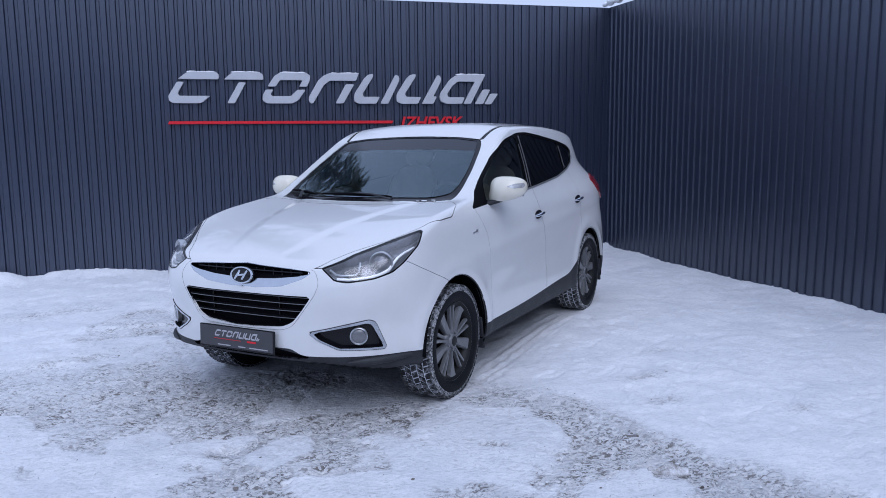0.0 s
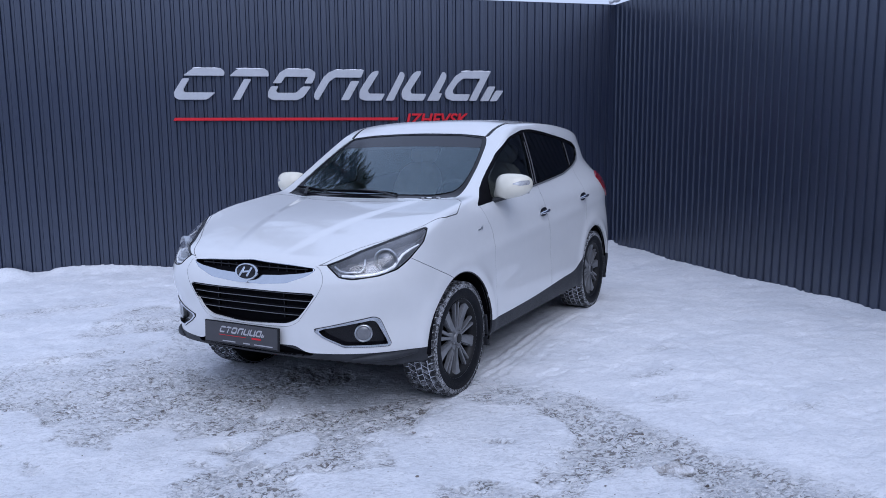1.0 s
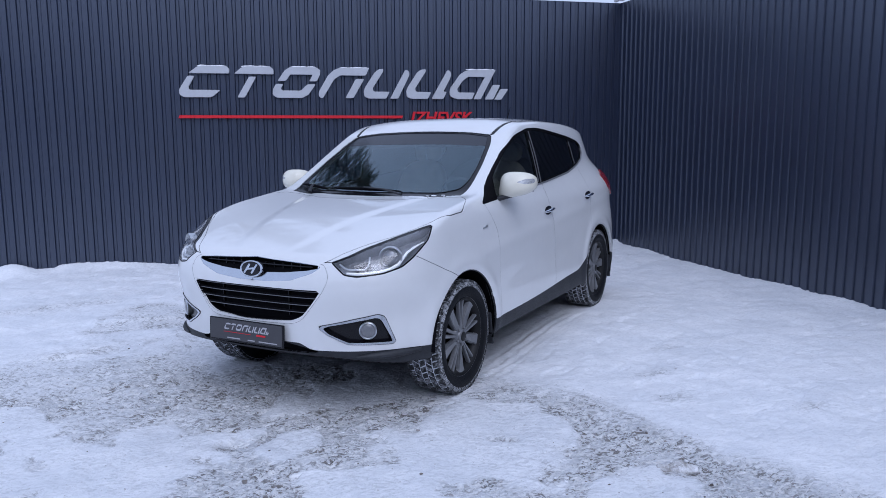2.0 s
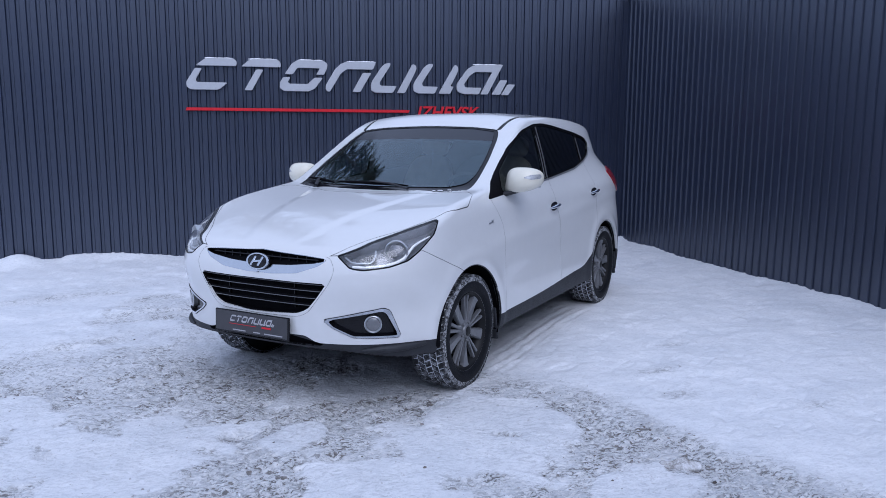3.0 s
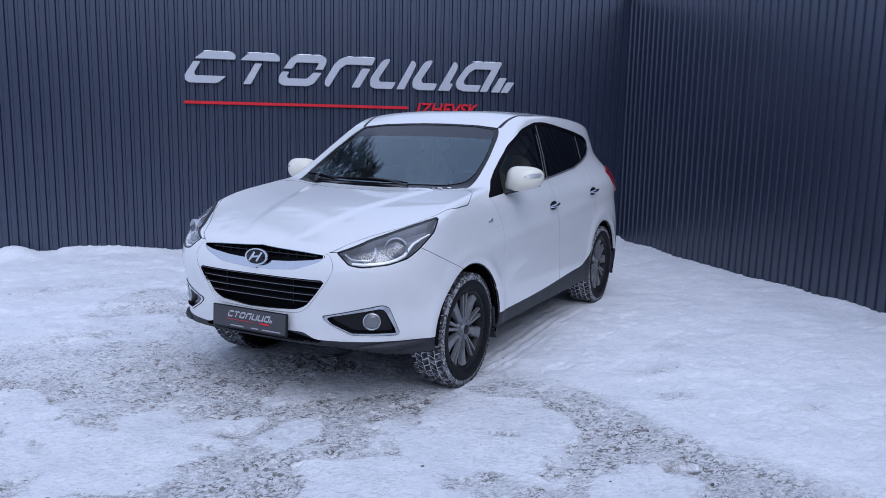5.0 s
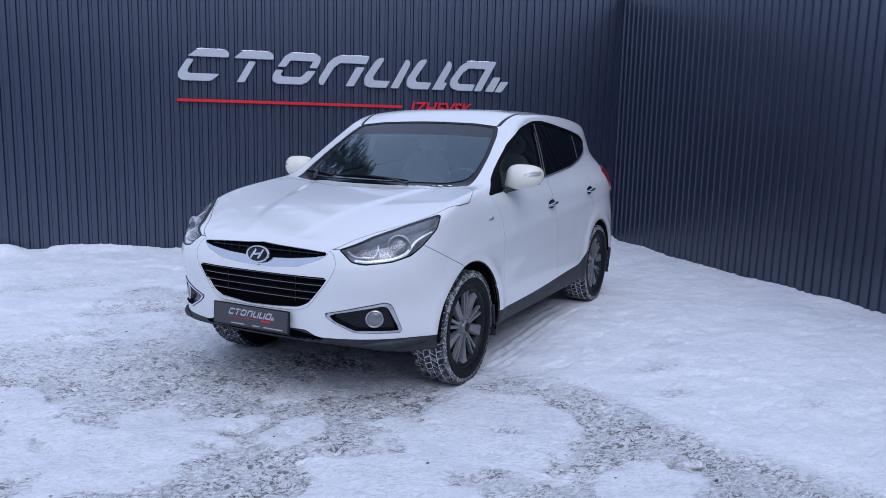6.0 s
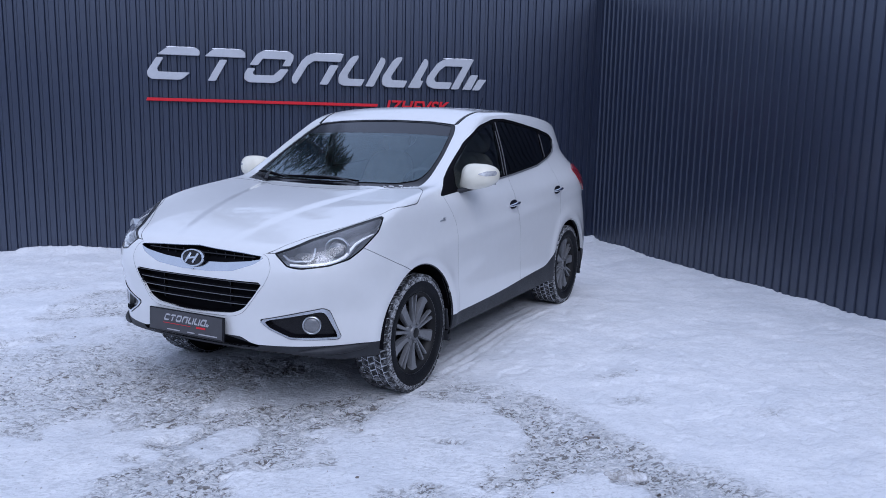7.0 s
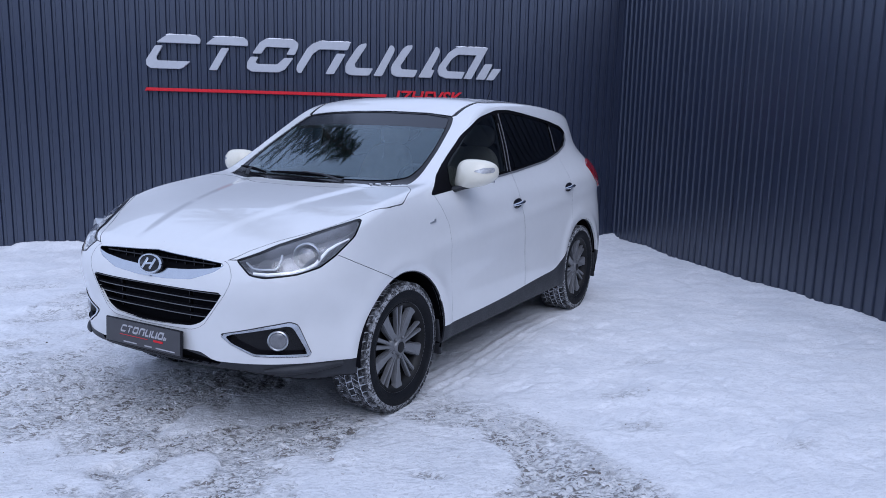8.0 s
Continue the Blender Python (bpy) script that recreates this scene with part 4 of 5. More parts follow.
def tread_mesh():
    """Five rows of slanted blocks round the tyre."""
    bm = bmesh.new()
    count = 48
    for row, (y, half, skew) in enumerate(((-.085, .0200, .007), (-.0425, .0195, -.009), (0, .0195, .009), (.0425, .0195, -.009), (.085, .0200, .007))):
        r0, r1 = .333, .3495 if abs(y) < .08 else .3465
        for k in range(count):
            a0 = 2 * math.pi * (k + .5 * (row % 2)) / count
            da = .88 * math.pi / count
            ring = []
            for r in (r0, r1):
                for s, t in ((-1, -1), (1, -1), (1, 1), (-1, 1)):
                    a = a0 + s * da * (1.0 if r == r0 else .86) + t * skew / .34
                    ring.append(bm.verts.new((r * math.cos(a), y + t * half * (1.0 if r == r0 else .9), r * math.sin(a))))
            for f in ((4, 5, 6, 7), (0, 1, 5, 4), (1, 2, 6, 5), (2, 3, 7, 6), (3, 0, 4, 7)):
                bm.faces.new([ring[i] for i in f])
    bmesh.ops.recalc_face_normals(bm, faces=bm.faces)
    return bm


def spoke(points, y0, y1, thick, angle, dish=0.0):
    """A bevelled spoke in the wheel's plane: (radius, side) points."""
    bm = bmesh.new()
    last = max(r for r, _ in points)
    lean = lambda r: y0 + (y1 - y0) * (r / last) - dish * math.sin(math.pi * min(1, r / last))
    front = [bm.verts.new((r, lean(r), s)) for r, s in points]
    back = [bm.verts.new((r, lean(r) - thick, s * 1.25)) for r, s in points]
    bm.faces.new(front)
    bm.faces.new(back[::-1])
    for i in range(len(points)):
        j = (i + 1) % len(points)
        bm.faces.new((front[i], back[i], back[j], front[j]))
    bmesh.ops.recalc_face_normals(bm, faces=bm.faces)
    rim = [e for e in bm.edges if e.verts[0] in front and e.verts[1] in front]
    bmesh.ops.bevel(bm, geom=rim, offset=.0035, segments=2, affect="EDGES")
    return shift(bm, Matrix.Rotation(angle, 4, "Y"))


def build_wheel():
    """A wheel with its outer face towards +y; its middle is the tyre's middle."""
    wheel = part("wheel", lathe([(.232, -.09), (.221, -.085), (.211, -.04), (.213, .06), (.228, .084), (.240, .090), (.242, .095), (.237, .098), (.224, .088), (.206, .06), (.202, -.04), (.206, -.08)], 64, close=True), ALLOYDARK, car, "snowy tyre on a gunmetal alloy rim", smooth=True)
    part("tyre", lathe([(.218, -.088), (.228, -.102), (.262, -.113), (.296, -.112), (.322, -.104), (.3335, -.094), (.3365, -.06), (.3375, 0), (.3365, .06), (.3335, .094), (.322, .104), (.300, .1115), (.275, .1125), (.258, .109), (.254, .105), (.247, .101), (.234, .088)], 72, caps=False), RUBBER, wheel, smooth=True)
    part("packed_snow", lathe([(.330, -.101), (.3395, -.094), (.3450, -.06), (.3460, 0), (.3450, .06), (.3395, .094), (.332, .1015)], 72, caps=False), TREADSNOW, wheel, "snow packed in the tread", smooth=True)
    part("shoulder_snow", lathe([(.306, .1108), (.316, .1085), (.324, .1055), (.333, .1010), (.339, .0965)], 72, caps=False), SHOULDER, wheel, "snow clinging to the tyre shoulder", smooth=True)
    part("tread", tread_mesh(), BLOCK, wheel, "snow-dusted tread blocks")
    for i in range(5):
        a = 2 * math.pi * i / 5 + .31
        part("spoke", spoke([(.030, -.015), (.070, -.019), (.105, -.022), (.15, -.028), (.195, -.028), (.229, -.038), (.229, .038), (.195, .028), (.15, .028), (.105, .022), (.070, .019), (.030, .015)], .088, .086, .022, a, .012), ALLOY, wheel)
        for side in (-1, 1):
            part("thin_spoke", spoke([(.045, -.0075), (.229, -.0105), (.229, .0105), (.045, .0075)], .084, .084, .020, a + math.pi / 5 + side * .105, .010), ALLOY, wheel)
        part("wheel_bolt", lathe([(.009, 0), (.009, .012), (.006, .016)], 8), ALLOY, wheel, m=pose(.056 * math.cos(a + math.pi / 5), .074, .056 * math.sin(a + math.pi / 5)))
    part("hub", lathe([(.078, .062), (.072, .076), (.045, .080), (.040, .090), (.034, .094), (.0, .096)], 32), ALLOY, wheel, smooth=True)
    part("hub_cap", lathe([(.030, .090), (.029, .097), (.02, .0985), (0, .099)], 28), ALLOYDARK, wheel, "dark centre cap", smooth=True)
    part("rim_edge", lathe([(.229, .086), (.242, .096), (.2455, .0975), (.2465, .094), (.232, .083)], 64, close=True), ALLOY, wheel, smooth=True)
    part("brake_disc", merge(lathe([(.150, .018), (.150, .032)], 40), shift(box((.07, .05, .13), (0, 0, 0), .012), pose(-.13, .03, .05))), ALLOYDARK, wheel)
    return wheel


wheel = build_wheel()
wheel.matrix_basis = pose(0, .785, .337)
copy_thing(wheel, pose(AXLES[1], .785, .337, 0, 23, 0))
copy_thing(wheel, pose(0, -.785, .337, 0, 40, 180))
copy_thing(wheel, pose(AXLES[1], -.785, .337, 0, 75, 180))

# arch liners and mud flaps
for cx in AXLES:
    for sy in (1, -1):
        bm = bmesh.new()
        rows = []
        for y, r in ((.905, .393), (.88, .405), (.48, .42), (.46, .05)):
            rows.append([bm.verts.new((cx + r * math.cos(a), sy * y, .352 + r * math.sin(a))) for a in np.linspace(-.02, math.pi + .28, 37)])
        for a, b in zip(rows, rows[1:]):
            for i in range(36):
                bm.faces.new((a[i], a[i + 1], b[i + 1], b[i]))
        bmesh.ops.recalc_face_normals(bm, faces=bm.faces)
        part("arch_liner", bm, BLACK, car)
        flap = box((.016, .17, .22), (0, 0, 0), .008, pose(cx - .385, sy * .81, .30, 0, 10, 0))
        part("mud_flap", flap, PLASTIC, car, "black mud flap with frozen slush")
        part("arch_edge", tube([(cx + .394 * math.cos(a), sy * (float(onto((cx + .40 * math.cos(a), 1.3, .352 + .40 * math.sin(a)), (0, -1, 0), .9)[0].y) - .006), .352 + .394 * math.sin(a)) for a in np.linspace(.12, math.pi - .02, 30)], .006, 6), PLASTIC, car)

# grille bars
for z in (.612, .652, .692, .728):
    w = float(np.interp(z, [.575, .60, .665, .735], [.30, .365, .415, .452]))
    pts = []
    for y in np.linspace(-w, w, 25):
        q, _ = onto((1.3, abs(y), z), (-1, 0, 0), 1.0)
        pts.append((q.x - .022, y, z))
    part("grille_bar", tube(pts, .011, 8, .45), BLACK, bumper, "black grille bar with a grey lower edge")
    part("grille_bar_edge", tube([(x + .009, y, z - .004) for x, y, z in pts], .0022, 6), ALLOY, bumper)
for y in (-.24, .24):
    q, _ = onto((1.3, abs(y), .65), (-1, 0, 0), 1.0)
    part("grille_post", box((.02, .006, .14), (q.x - .035, y, .655), .002), GLOSSBLACK, bumper)
for k in range(13):
    y = -.36 + .06 * k
    q, _ = onto((1.3, abs(y), .848), (-1, 0, 0), 1.0)
    part("slot_rib", box((.010, .006, .034), (q.x - .030, y, .848), .001), GLOSSBLACK, bumper)
q0 = [(onto((1.3, abs(y), .852), (-1, 0, 0), 1.0)[0].x - .022, y, .850) for y in np.linspace(-.38, .38, 17)]
part("slot_bar", tube(q0, .005, 6), GLOSSBLACK, bumper)

# black lip turning round the lower corners of the bumper
for sy in (1, -1):
    pts = [(lambda q, n: (q.x + n.x * .004, sy * (q.y + n.y * .004), .372 + .010 * k / 9))(*onto((1.3, .62 + .24 * k / 9, .385), (-1, 0, 0), 1.3)) for k in range(10)]
    part("bumper_lip", tube(pts, [.006, .011, .016, .019, .021, .021, .021, .019, .015, .010], 10), PLASTIC, bumper, "dark lip under the bumper corner", smooth=True)

# emblem: oval ring with a slanted link shape
at, nrm = onto((1.3, 0, .822), (-1, 0, 0), 1.0)
M = facing(at + nrm * .006, (1, 0, .22))
emblem = part("emblem", shift(lathe([(.082, 0), (.080, .010), (.072, .016), (0, .017)], 48), M @ Matrix.Diagonal((1, -1, .58, 1))), GLOSSBLACK, bumper, "oval chrome emblem", smooth=True)
ring = lathe([(.074 + .0075 * math.cos(a), .012 + .006 * math.sin(a)) for a in np.linspace(0, 2 * math.pi, 9)[:-1]], 48, close=True)
part("emblem_ring", shift(ring, M @ Matrix.Diagonal((1, -1, .58, 1))), CHROME, emblem, smooth=True)
bars = merge(shift(box((.013, .008, .062), bevel=.003), pose(-.026, 0, 0, 0, 33, 0)), shift(box((.013, .008, .062), bevel=.003), pose(.026, 0, 0, 0, 33, 0)), shift(box((.048, .008, .011), bevel=.003), pose(0, 0, 0, 0, -9, 0)))
part("emblem_link", shift(bars, M @ Matrix.Translation((0, -.018, 0))), CHROME, emblem)

# plate with the sign's letters in small and bars for unreadable print
PM = facing((.882, -.030, .471), (1, 0, .06))
plate = part("number_plate", shift(box((.545, .014, .130), (0, 0, 0), .005), PM), GLOSSBLACK, car, "dark grey dealer plate with pale and red print")
part("plate_face", shift(box((.527, .004, .114), (0, -.0075, .002), .0015), PM), PLATE, plate)
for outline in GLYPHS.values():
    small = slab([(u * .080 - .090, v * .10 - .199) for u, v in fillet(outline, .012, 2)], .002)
    part("print_letter_piece", shift(small, PM @ Matrix.Translation((.016, -.0105, 0))), PALE, plate)
for u, w in ((-.085, .095), (.045, .05), (.165, .13)):
    part("print_line", shift(box((w, .002, .0055), (u, -.0105, -.043)), PM), PALE, plate)
part("print_red", shift(merge(box((.065, .002, .010), (.115, -.0105, -.010)), box((.20, .002, .0025), (-.06, -.0105, -.010))), PM), RED, plate)

# fog lamps, headlight innards
SQ = 2 ** -.5


def slant(q, z, sy=1):
    p0 = (q * -SQ + 1.6 * SQ, q * SQ + 1.6 * SQ, z)
    at, n = onto(p0, (-1, -1, 0), 1.7)
    return Vector((at.x, at.y * sy, at.z)), Vector((n.x, n.y * sy, n.z))


for sy, lamp in zip((1, -1), lamps):
    at, n = slant(-0.027, 0.515, sy)
    m = facing(at - n * .012, (.80, .50 * sy, .0))
    fog = part("fog_lamp", shift(lathe([(.046, .03), (.048, -.006), (.043, -.010), (.037, -.004), (.034, .004), (.020, .016), (0, .02)], 36), m), SATIN, bumper, "round fog lamp", smooth=True)
    part("lens", shift(lathe([(.040, .004), (.037, -.006), (.024, -.012), (.010, -.0145), (0, -.015)], 32), m), FROST, fog, "frosted lens", smooth=True)
    at, n = slant(0.114, 0.915, sy)
    m = facing(at - n * .030, (.86, .42 * sy, .05))
    part("projector", shift(lathe([(.062, .03), (.064, -.006), (.058, -.012), (.050, -.002), (.044, .012), (0, .018)], 36), m), SATIN, lamp, "bright projector ring", smooth=True)
    part("projector_eye", shift(lathe([(.040, .012), (.039, -.004), (.028, -.014), (.014, -.019), (0, -.020)], 32), m), SMOKE, lamp, smooth=True)
    at2, n2 = slant(-0.057, 0.874, sy)
    m2 = facing(at2 - n2 * .034, (.90, .36 * sy, .05))
    part("reflector_bowl", shift(lathe([(.050, -.004), (.046, .002), (.030, .020), (0, .03)], 32), m2 @ Matrix.Diagonal((1.15, 1, .62, 1))), ALLOY, lamp, smooth=True)
    part("light_guide", tube([(lambda a, b: a - b * .012)(*slant(q, z, sy)) for q, z in ((-0.131, 0.831), (-0.068, 0.827), (0.044, 0.834), (0.107, 0.848), (0.152, 0.866), (0.181, 0.895), (0.212, 0.924), (0.257, 0.945), (0.323, 0.964))], [.007, .008, .009, .009, .009, .008, .007, .006, .004], 8), LED, lamp, "white light strip", smooth=True)
    part("inner_guide", tube([(lambda a, b: a - b * .02)(*slant(q, z, sy)) for q, z in ((-0.16, 0.883), (-0.136, 0.857), (-0.108, 0.851), (-0.036, 0.852), (-0.017, 0.869), (-0.005, 0.898), (0.001, 0.919))], .0055, 8), SATIN, lamp, smooth=True)

# wing mirrors
for sy in (1, -1):
    def wing(x, y, z):
        low = max(0, -z) / .075
        return Vector((x * (1.05 - .25 * max(0, z) / .08) - .035 * (y / .11) ** 2, y - .030 * low * max(0, -y) / .11, z * (1.0 - .14 * y / .12) + .010 * y / .12 - .018 * low * max(0, -y) / .11))
    base = Matrix.Diagonal((1, sy, 1, 1)) @ pose(-.69, .932, 1.215)
    house = shift(rounded_blob((.082, .126, .082), 2.7, 28, 20, squash=wing), base)
    if sy < 0:
        bmesh.ops.reverse_faces(house, faces=house.faces)
    mirror = part("wing_mirror", house, CREAM, car, "cream-white wing mirror with an indicator strip", smooth=True)
    band = bmesh.new()
    rows = []
    for k in range(13):
        a = .22 + 1.14 * k / 12
        half = .0175 * min(1, .2 + k / 5, .35 + (12 - k) / 2)
        rows.append([band.verts.new(base @ wing(.0835 * math.cos(a) ** (2 / 2.7) if a > 0 else .0835, .1275 * math.copysign(abs(math.sin(a)) ** (2 / 2.7), a), z)) for z in (.016 - half, .016, .016 + half)])
    for a, b in zip(rows, rows[1:]):
        for k in range(2):
            band.faces.new((a[k], b[k], b[k + 1], a[k + 1]))
    bmesh.ops.recalc_face_normals(band, faces=band.faces)
    bmesh.ops.solidify(band, geom=band.faces[:], thickness=.004)
    part("indicator", band, LAMPCLEAR, mirror, "clear indicator strip", smooth=True)
    part("mirror_glass", shift(box((.004, .19, .11), bevel=.0015), base @ pose(-.078, 0, 0)), CHROME, mirror)
    part("mirror_foot", tube([base @ Vector(v) for v in ((.06, -.155, -.112), (.055, -.12, -.098), (.045, -.07, -.085), (.02, -.01, -.072))], [.040, .034, .028, .018], 10, .6), PLASTIC, mirror, "black mirror foot", smooth=True)
    # door handles, side badge
    for (x, z), door in (((-1.435, .970), doors[0]), ((-2.373, 1.016), doors[1])):
        at, n = onto((x, 1.4, z), (0, -1, 0), 1.0)
        hm = facing(Vector((at.x, at.y * sy, at.z)), (n.x, n.y * sy, n.z * .4)) @ pose(0, 0, 0, 0, -5 * sy, 0)
        holder = door[0 if sy > 0 else 1]
        part("handle_cup", shift(rounded_blob((.070, .010, .034), 2.2), hm), GLOSSBLACK, holder, "dark handle recess", smooth=True)
        grip = tube([hm @ Vector(v) for v in ((-.085, -.010, .002), (-.055, -.026, .004), (0, -.032, .005), (.055, -.026, .004), (.085, -.010, .002))], [.008, .011, .012, .011, .008], 10)
        part("handle", grip, CHROME, holder, "chrome door handle", smooth=True)
    at, n = onto((-.321, 1.4, .966), (0, -1, 0), 1.0)
    bm_ = facing(Vector((at.x, at.y * sy, at.z)), (n.x, n.y * sy, n.z))
    part("side_badge", merge(shift(box((.060, .006, .010), bevel=.002), bm_ @ pose(0, -.002, 0, 0, -6 * sy, 0)), shift(box((.018, .007, .020), bevel=.002), bm_ @ pose(.022 * sy, -.002, .005))), SATIN, shell, "small metal side badge")

# window mouldings: two on the pillar between the doors, one before the quarter window, one along the lower edge
for sy in (1, -1):
    for name, r_, line in (("pillar_moulding", .0045, [(-1.432, 1.565), (-1.442, 1.45), (-1.447, 1.32), (-1.440, 1.184)]), ("pillar_moulding", .0035, [(-1.396, 1.50), (-1.402, 1.38), (-1.396, 1.186)]), ("quarter_moulding", .004, [(-2.335, 1.475), (-2.35, 1.38), (-2.352, 1.29)]), ("sill_moulding", .007, [(-.62, 1.119), (-.95, 1.142), (-1.56, 1.182), (-2.09, 1.226), (-2.40, 1.276), (-2.60, 1.322), (-2.69, 1.37), (-2.716, 1.42)])):
        dense = [np.array(a) * (1 - t) + np.array(b) * t for a, b in zip(line, line[1:]) for t in np.linspace(0, 1, 6)[:-1]] + [np.array(line[-1])]
        pts = [(lambda q: (q.x, sy * (q.y + .001), q.z))(onto((x, 1.4, z), (0, -1, 0), 1.2)[0]) for x, z in dense]
        part(name, tube(pts, r_, 6), FILLET, car, "grey window moulding", smooth=True)

# wipers, washer cover, aerial
SCREEN = lambda y, z: onto((.6, y, z), (-1, 0, 0), 2.2)


def wiper(foot, tip0, tip1, mid):
    lift = lambda q, n, h: q + n * h
    a, b, m, f = [lift(Vector((g[0].x, y, g[0].z)), Vector((g[1].x, math.copysign(g[1].y, y), g[1].z)), h) for (y, z, h), g in [((y, z, h), SCREEN(abs(y), z)) for y, z, h in ((*tip0, .016), (*tip1, .016), (*mid, .030), (*foot, .012))]]
    blade = tube([a.lerp(b, i / 8) + Vector((0, 0, .004 * math.sin(math.pi * i / 8))) for i in range(9)], [.004, .007, .009, .010, .011, .010, .009, .007, .004], 8)
    w = part("wiper", blade, BLACK, car, "black windscreen wiper", smooth=True)
    part("wiper_arm", tube([f, f.lerp(m, .5) + Vector((0, 0, .012)), m], [.014, .011, .008], 8, .6), PLASTIC, w, smooth=True)


wiper((.28, 1.150), (-.33, 1.172), (.26, 1.163), (-.05, 1.172))
wiper((-.50, 1.150), (-.66, 1.190), (-.36, 1.166), (-.52, 1.180))
for y, z, k in ((.47, 1.150, .5), (.51, 1.151, .8), (.57, 1.155, .6)):
    at, n = SCREEN(y, z)
    part("snow_bit", shift(rounded_blob((.008 * k, .026 * k, .005 * k), 2.6, 10, 7), pose(at.x + .006, y, at.z + .004)), bpy.data.materials["settled_snow"], car, "bit of snow on the cowl", smooth=True)
aerial = part("aerial", tube([(-2.72, -.05, 1.625), (-2.89, -.07, 1.80)], [.0035, .0025], 6), BLACK, car, "thin roof aerial")
part("aerial_foot", shift(rounded_blob((.035, .018, .018), 2.4), pose(-2.71, -.05, 1.622)), PLASTIC, aerial, smooth=True)

# cabin: dashboard, wheel, seats, hanging beads
def curved_dash(x, y, z):
    return Vector((x - .16 * (y / .7) ** 2, y, z - .02 * abs(y)))


part("dashboard", shift(rounded_blob((.30, .70, .17), 4, squash=curved_dash), pose(-.72, 0, .96)), TRIM, car, smooth=True)
wheel_rim = lathe([(.182 + .014 * math.cos(a), .014 * math.sin(a)) for a in np.linspace(0, 2 * math.pi, 11)[:-1]], 40, "x", close=True)
hand_wheel = part("steering_wheel", shift(wheel_rim, pose(-1.03, .37, 1.06, 0, 24, 0)), TRIM, car, "dark steering wheel", smooth=True)
part("steering_boss", shift(merge(rounded_blob((.03, .07, .06), 2.6), box((.015, .34, .03), (0, 0, 0), .006), box((.015, .03, .17), (0, 0, -.08), .006)), pose(-1.03, .37, 1.06, 0, 24, 0)), TRIM, hand_wheel)


def seat(x, y, wide, material, label):
    s = part("seat", shift(rounded_blob((.27, wide, .10), 3.4), pose(x, y, .70, 0, -6, 0)), material, car, label, smooth=True)
    part("seat_back", shift(rounded_blob((.085, wide * .96, .33), 3.2, squash=lambda a, b, c: Vector((a + .02 * (b / wide) ** 2 * 2, b * (1 - .16 * max(0, c) / .33), c))), pose(x - .30, y, 1.01, 0, -17, 0)), material, s, smooth=True)
    if wide < .3:
        part("headrest", shift(rounded_blob((.055, .125, .085), 2.8), pose(x - .42, y, 1.40, 0, -12, 0)), material, s, smooth=True)
        for dy in (-.05, .05):
            part("headrest_post", tube([(x - .40, y + dy, 1.29), (x - .415, y + dy, 1.36)], .006, 6), SATIN, s)


seat(-1.40, .37, .25, SEAT, "cream covered front seat")
seat(-1.40, -.37, .25, SEAT, "cream covered front seat")
seat(-2.20, 0, .60, TRIM, "dark rear bench")
beads = part("hanging_beads", tube([(-1.08, .02, 1.52), (-1.085, .02, 1.26)], .0012, 5), PALE, car, "white beads hanging from the mirror")
for k in range(9):
    r = .0035 if k not in (3, 4) else .008
    part("bead", shift(rounded_blob((r, r, r), 2, 10, 7), pose(-1.083, .02 + .006 * math.sin(k * 2.1), 1.47 - .026 * k)), PALE, beads, smooth=True)
part("inner_mirror", shift(rounded_blob((.02, .12, .035), 3), pose(-1.06, 0, 1.50, 0, 20, 0)), BLACK, car, smooth=True)


# ---- behind the fence: spruce, snow-covered shed, stand-in boards beyond the fence's end ----
BARK = shade("spruce_bark", (.10, .075, .055), .9, vary=.35, scale=9, bump=.6, bump_scale=60)
NEEDLES = shade("spruce_needles", (.030, .055, .038), .6, vary=.45, scale=3)
SNOWCAP = bpy.data.materials["settled_snow"]
BOARDS = shade("weathered_boards", (.30, .25, .19), .8, vary=.25, scale=4, bump=.3, bump_scale=50)
GREYWALL = shade("grey_render", (.33, .33, .34), .85, vary=.12, scale=2, bump=.2, bump_scale=60)


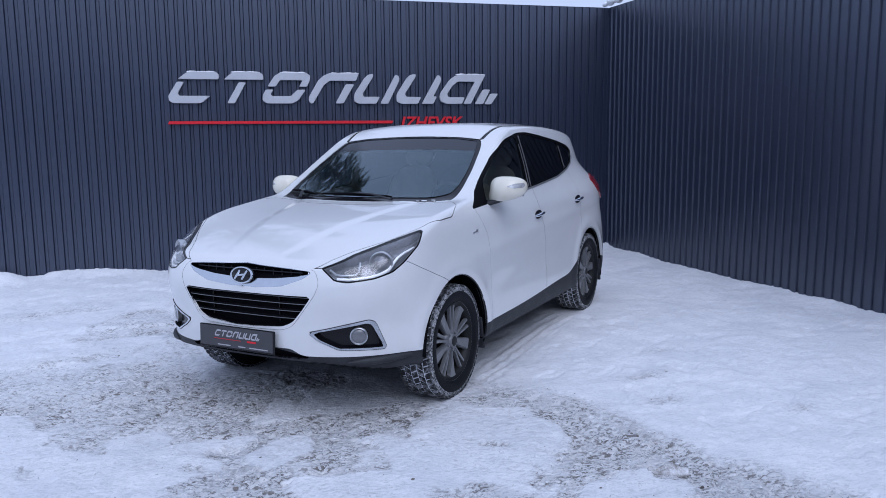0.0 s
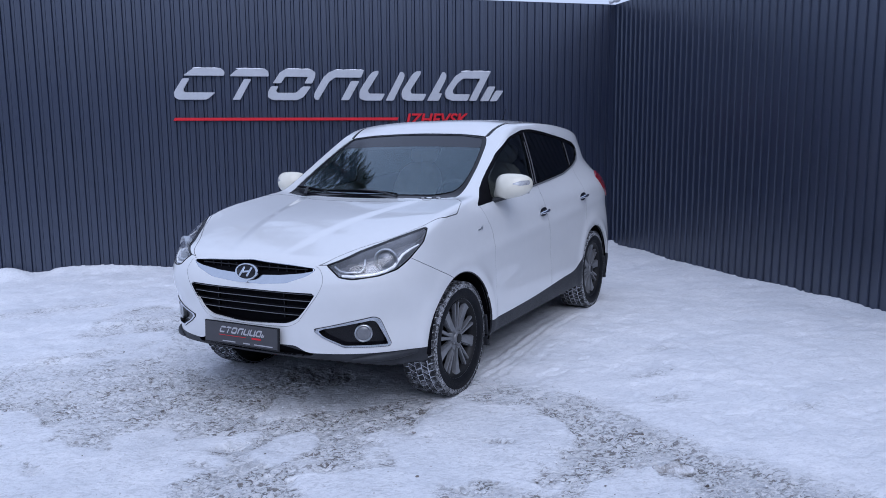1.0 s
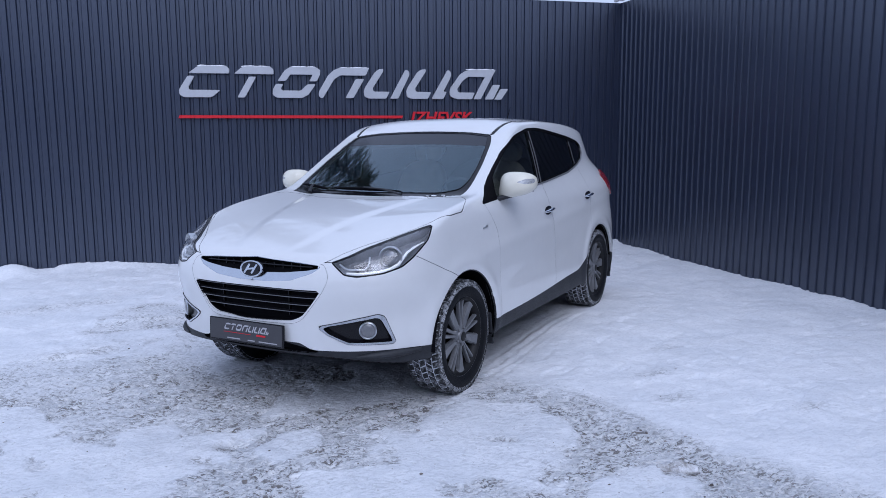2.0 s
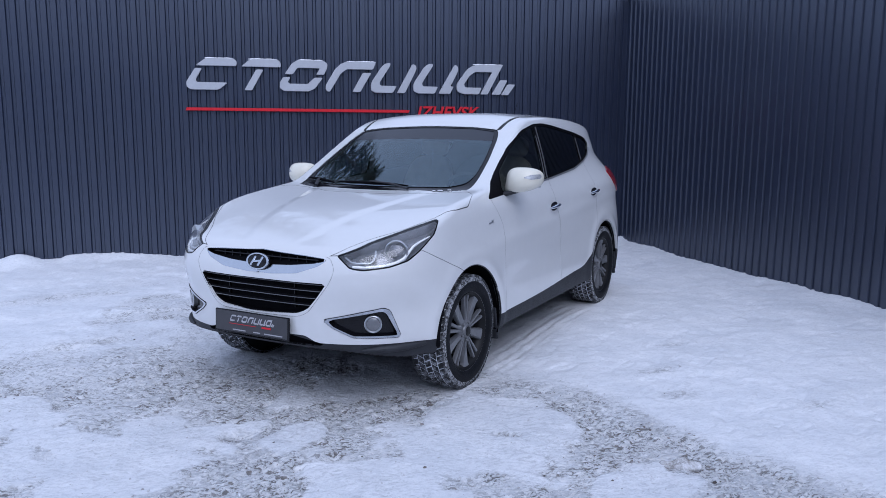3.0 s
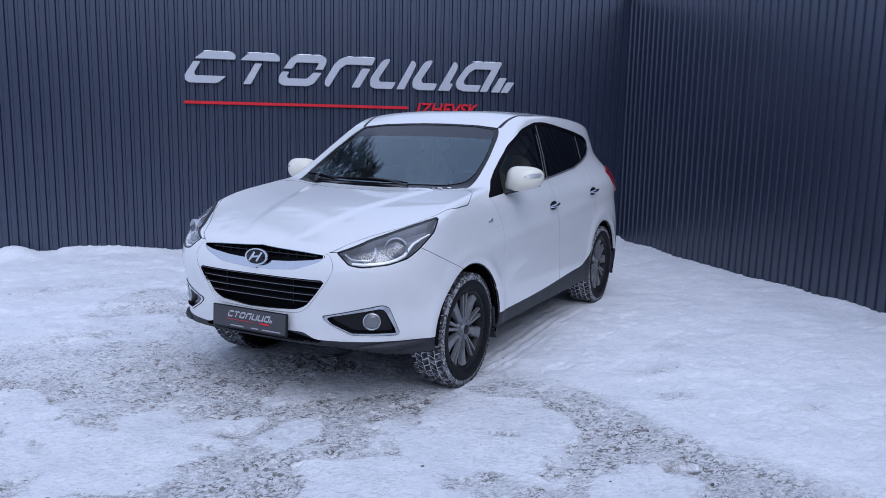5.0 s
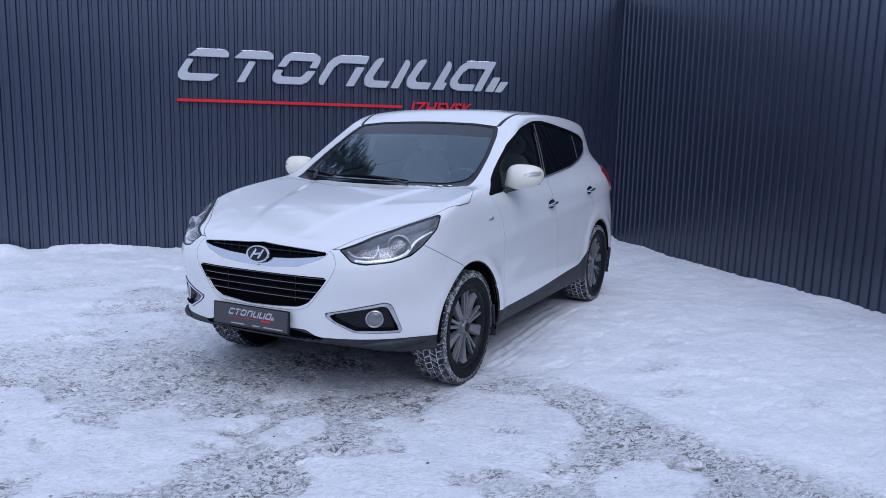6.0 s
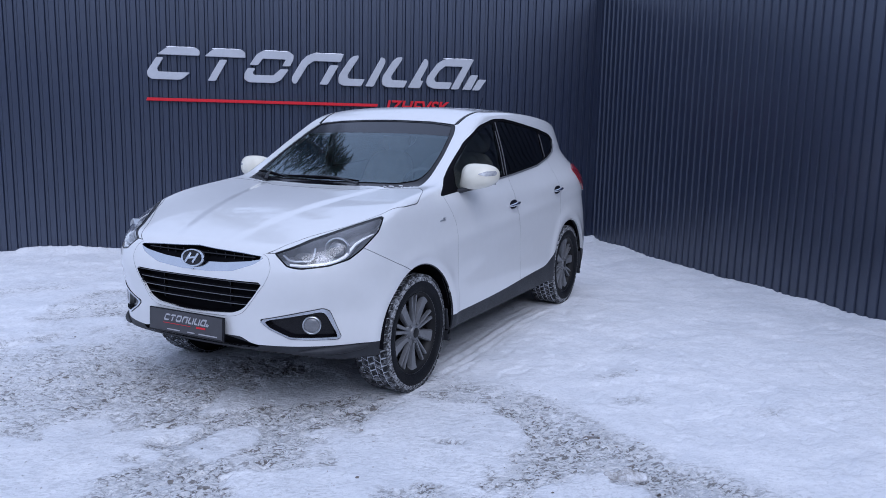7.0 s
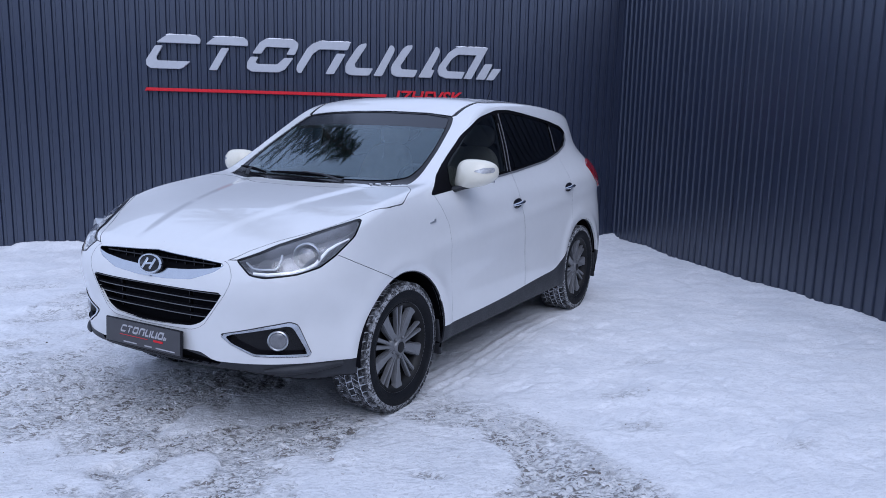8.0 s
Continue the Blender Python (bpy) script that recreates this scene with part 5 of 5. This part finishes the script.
def spruce(height, spread, seed):
    """A tapered trunk, drooping limbs in whorls, and a crown of needle sprays."""
    rng = random.Random(seed)
    tree = tagged(new("spruce_tree"), "tall spruce with a bare lower trunk and drooping dark needles", "tree")
    part("trunk", tube([(.04 * math.sin(i * 1.7), .04 * math.cos(i * 1.3), height * i / 12) for i in range(13)], [.17 * (1 - i / 12.5) + .008 for i in range(13)], 10), BARK, tree, smooth=True)
    limbs, verts, faces = [], [], []

    def needle_spray(p, d, size):
        side = d.cross(Vector((rng.uniform(-.4, .4), rng.uniform(-.4, .4), 1))).normalized()
        for k in range(9):
            t = k / 8
            root = p + d * size * t
            for s in (-1, 1):
                way = (d * .75 + side * s * rng.uniform(.5, .9) + Vector((0, 0, rng.uniform(-.45, .15)))).normalized() * size * (.55 - .3 * t) * rng.uniform(.7, 1.2)
                wide = way.cross(Vector((0, 0, 1))).normalized() * size * .035
                i = len(verts)
                verts.extend([root - wide, root + wide, root + way])
                faces.append((i, i + 1, i + 2))
    whorls = int(height * 2.0)
    for w in range(whorls):
        # crown starts past half height so the east fence still reflects open sky
        z = height * (.52 + .48 * w / whorls)
        reach = spread * (1 - (z / height)) ** .8 + .10
        for b in range(7):
            a = 2 * math.pi * (b + rng.random() * .7) / 7 + w * .9
            length = reach * rng.uniform(.65, 1.15)
            out = Vector((math.cos(a), math.sin(a), 0))
            pts = [Vector((0, 0, z)) + out * length * t + Vector((0, 0, length * (.10 * t - .42 * t * t + .14 * t ** 3))) for t in (0, .25, .5, .75, 1)]
            limbs.append(tube(pts, [.022, .016, .011, .007, .003], 5))
            n = max(3, int(length * 8))
            for k in range(n):
                t = .12 + .88 * k / n
                f = t * 4
                i = min(3, int(f))
                p = pts[i].lerp(pts[i + 1], f - i)
                d = (pts[i + 1] - pts[i]).normalized()
                swing = d.cross(Vector((0, 0, 1))).normalized() * rng.uniform(-.9, .9)
                needle_spray(p, (d + swing + Vector((0, 0, rng.uniform(-.5, .1)))).normalized(), rng.uniform(.22, .38) * (1 - .3 * t))
    part("limbs", merge(*limbs), BARK, tree)
    crown = mesh_of("crown", verts, faces, NEEDLES, False)
    hang("crown", crown, tree, "dense dark needles")
    return tree


tall = spruce(10.4, 2.5, 4)
tall.matrix_basis = pose(-1.55, 13.4, 0)
# second spruce, unseen, added for broken reflections in the bonnet
copy_thing(tall, pose(.1, 18.6, 0, 0, 0, 130))


shed = tagged(part("shed", box((7.5, 5.0, 3.1), (0, 0, 1.55)), GREYWALL), "low grey shed with snow on its roof behind fence", "shed")
shed.matrix_basis = pose(4.6, 14.4, 0)
part("roof", box((7.9, 5.4, .12), (0, 0, 0), .02, pose(0, 0, 3.62, 11, 0, 0)), PLASTIC, shed)
bm = bmesh.new()
nx, ny = 80, 56
grid = [[bm.verts.new((-3.98 + 7.96 * i / nx, -2.74 + 5.48 * j / ny, .14 + .05 * float(fbm(np.array([i * .1]), np.array([j * .1]), 1.1, 4, 21)[0]))) for j in range(ny + 1)] for i in range(nx + 1)]
for i in range(nx):
    for j in range(ny):
        bm.faces.new((grid[i][j], grid[i + 1][j], grid[i + 1][j + 1], grid[i][j + 1]))
rim = bmesh.ops.extrude_edge_only(bm, edges=[e for e in bm.edges if e.is_boundary])
bmesh.ops.translate(bm, verts=[v for v in rim["geom"] if isinstance(v, bmesh.types.BMVert)], vec=(0, 0, -.12))
part("roof_snow", shift(bm, pose(0, 0, 3.62, 11, 0, 0)), SNOWCAP, shed, "thick snow on the roof", smooth=True)

# made-up stack in place of an unidentified low tan block with a dark top
stack = tagged(new("boards_standin"), "tan boards under a dark cover, standing in for an unclear object", "boards")
stack.matrix_basis = pose(-4.35, 11.5, .0, 0, 0, 6)
for k in range(9):
    part("board", box((1.5, .9, .075), (random.uniform(-.02, .02), random.uniform(-.02, .02), .05 + .082 * k), .008), BOARDS, stack)
part("cover", shift(rounded_blob((.80, .50, .17), 6), pose(0, 0, .95)), PLASTIC, stack, "dark tarpaulin cover", smooth=True)

# a lump of dirty ice lying on the trodden snow
DIRTYICE = shade("dirty_ice", (.80, .81, .84), .55, dark=(.14, .12, .10), patch=.47, scale=16, bump=.4, bump_scale=90)
lump = rounded_blob((.100, .045, .028), 2.3, 26, 16, squash=lambda x, y, z: Vector((x, y * (1 + .25 * math.sin(x * 40)), z * (.8 + .35 * math.sin(x * 55 + 1)) + .006 * math.sin(y * 90))))
tagged(part("ice_lump", lump, DIRTYICE, smooth=True), "flat lump of dirty ice lying on trodden snow", "ice").matrix_basis = pose(1.80, 3.06, -.022, 0, 0, -14)

# snow and frozen twigs caught on top of the fence beside the corner
clump = tagged(part("snow_clump", merge(*[shift(rounded_blob((.055 * k, .16 * k, .05 * k), 2.2, 18, 12, squash=lambda x, y, z: Vector((x * (1 + .2 * math.sin(y * 45)), y, z * (1 + .3 * math.sin(y * 38 + x * 30))))), pose(CORNER[0] + .03 + dx, CORNER[1] + dy, FENCE_TOP + .030 + dz)) for dx, dy, dz, k in ((-.02, -.12, .0, .8), (.01, -.30, .0, .75), (-.05, -.01, -.02, .5))]), SNOWCAP, smooth=True), "clump of snow caught on top of fence at the corner", "snow")
for k in range(7):
    y = CORNER[1] - .02 - .06 * k
    part("twig", tube([(CORNER[0] + .03, y, FENCE_TOP - .005), (CORNER[0] + .02 + .02 * (k % 3), y - .03 + .02 * (k % 2), FENCE_TOP + .085 + .02 * (k % 3))], [.005, .002], 5), BARK, clump, "thin frozen twig")
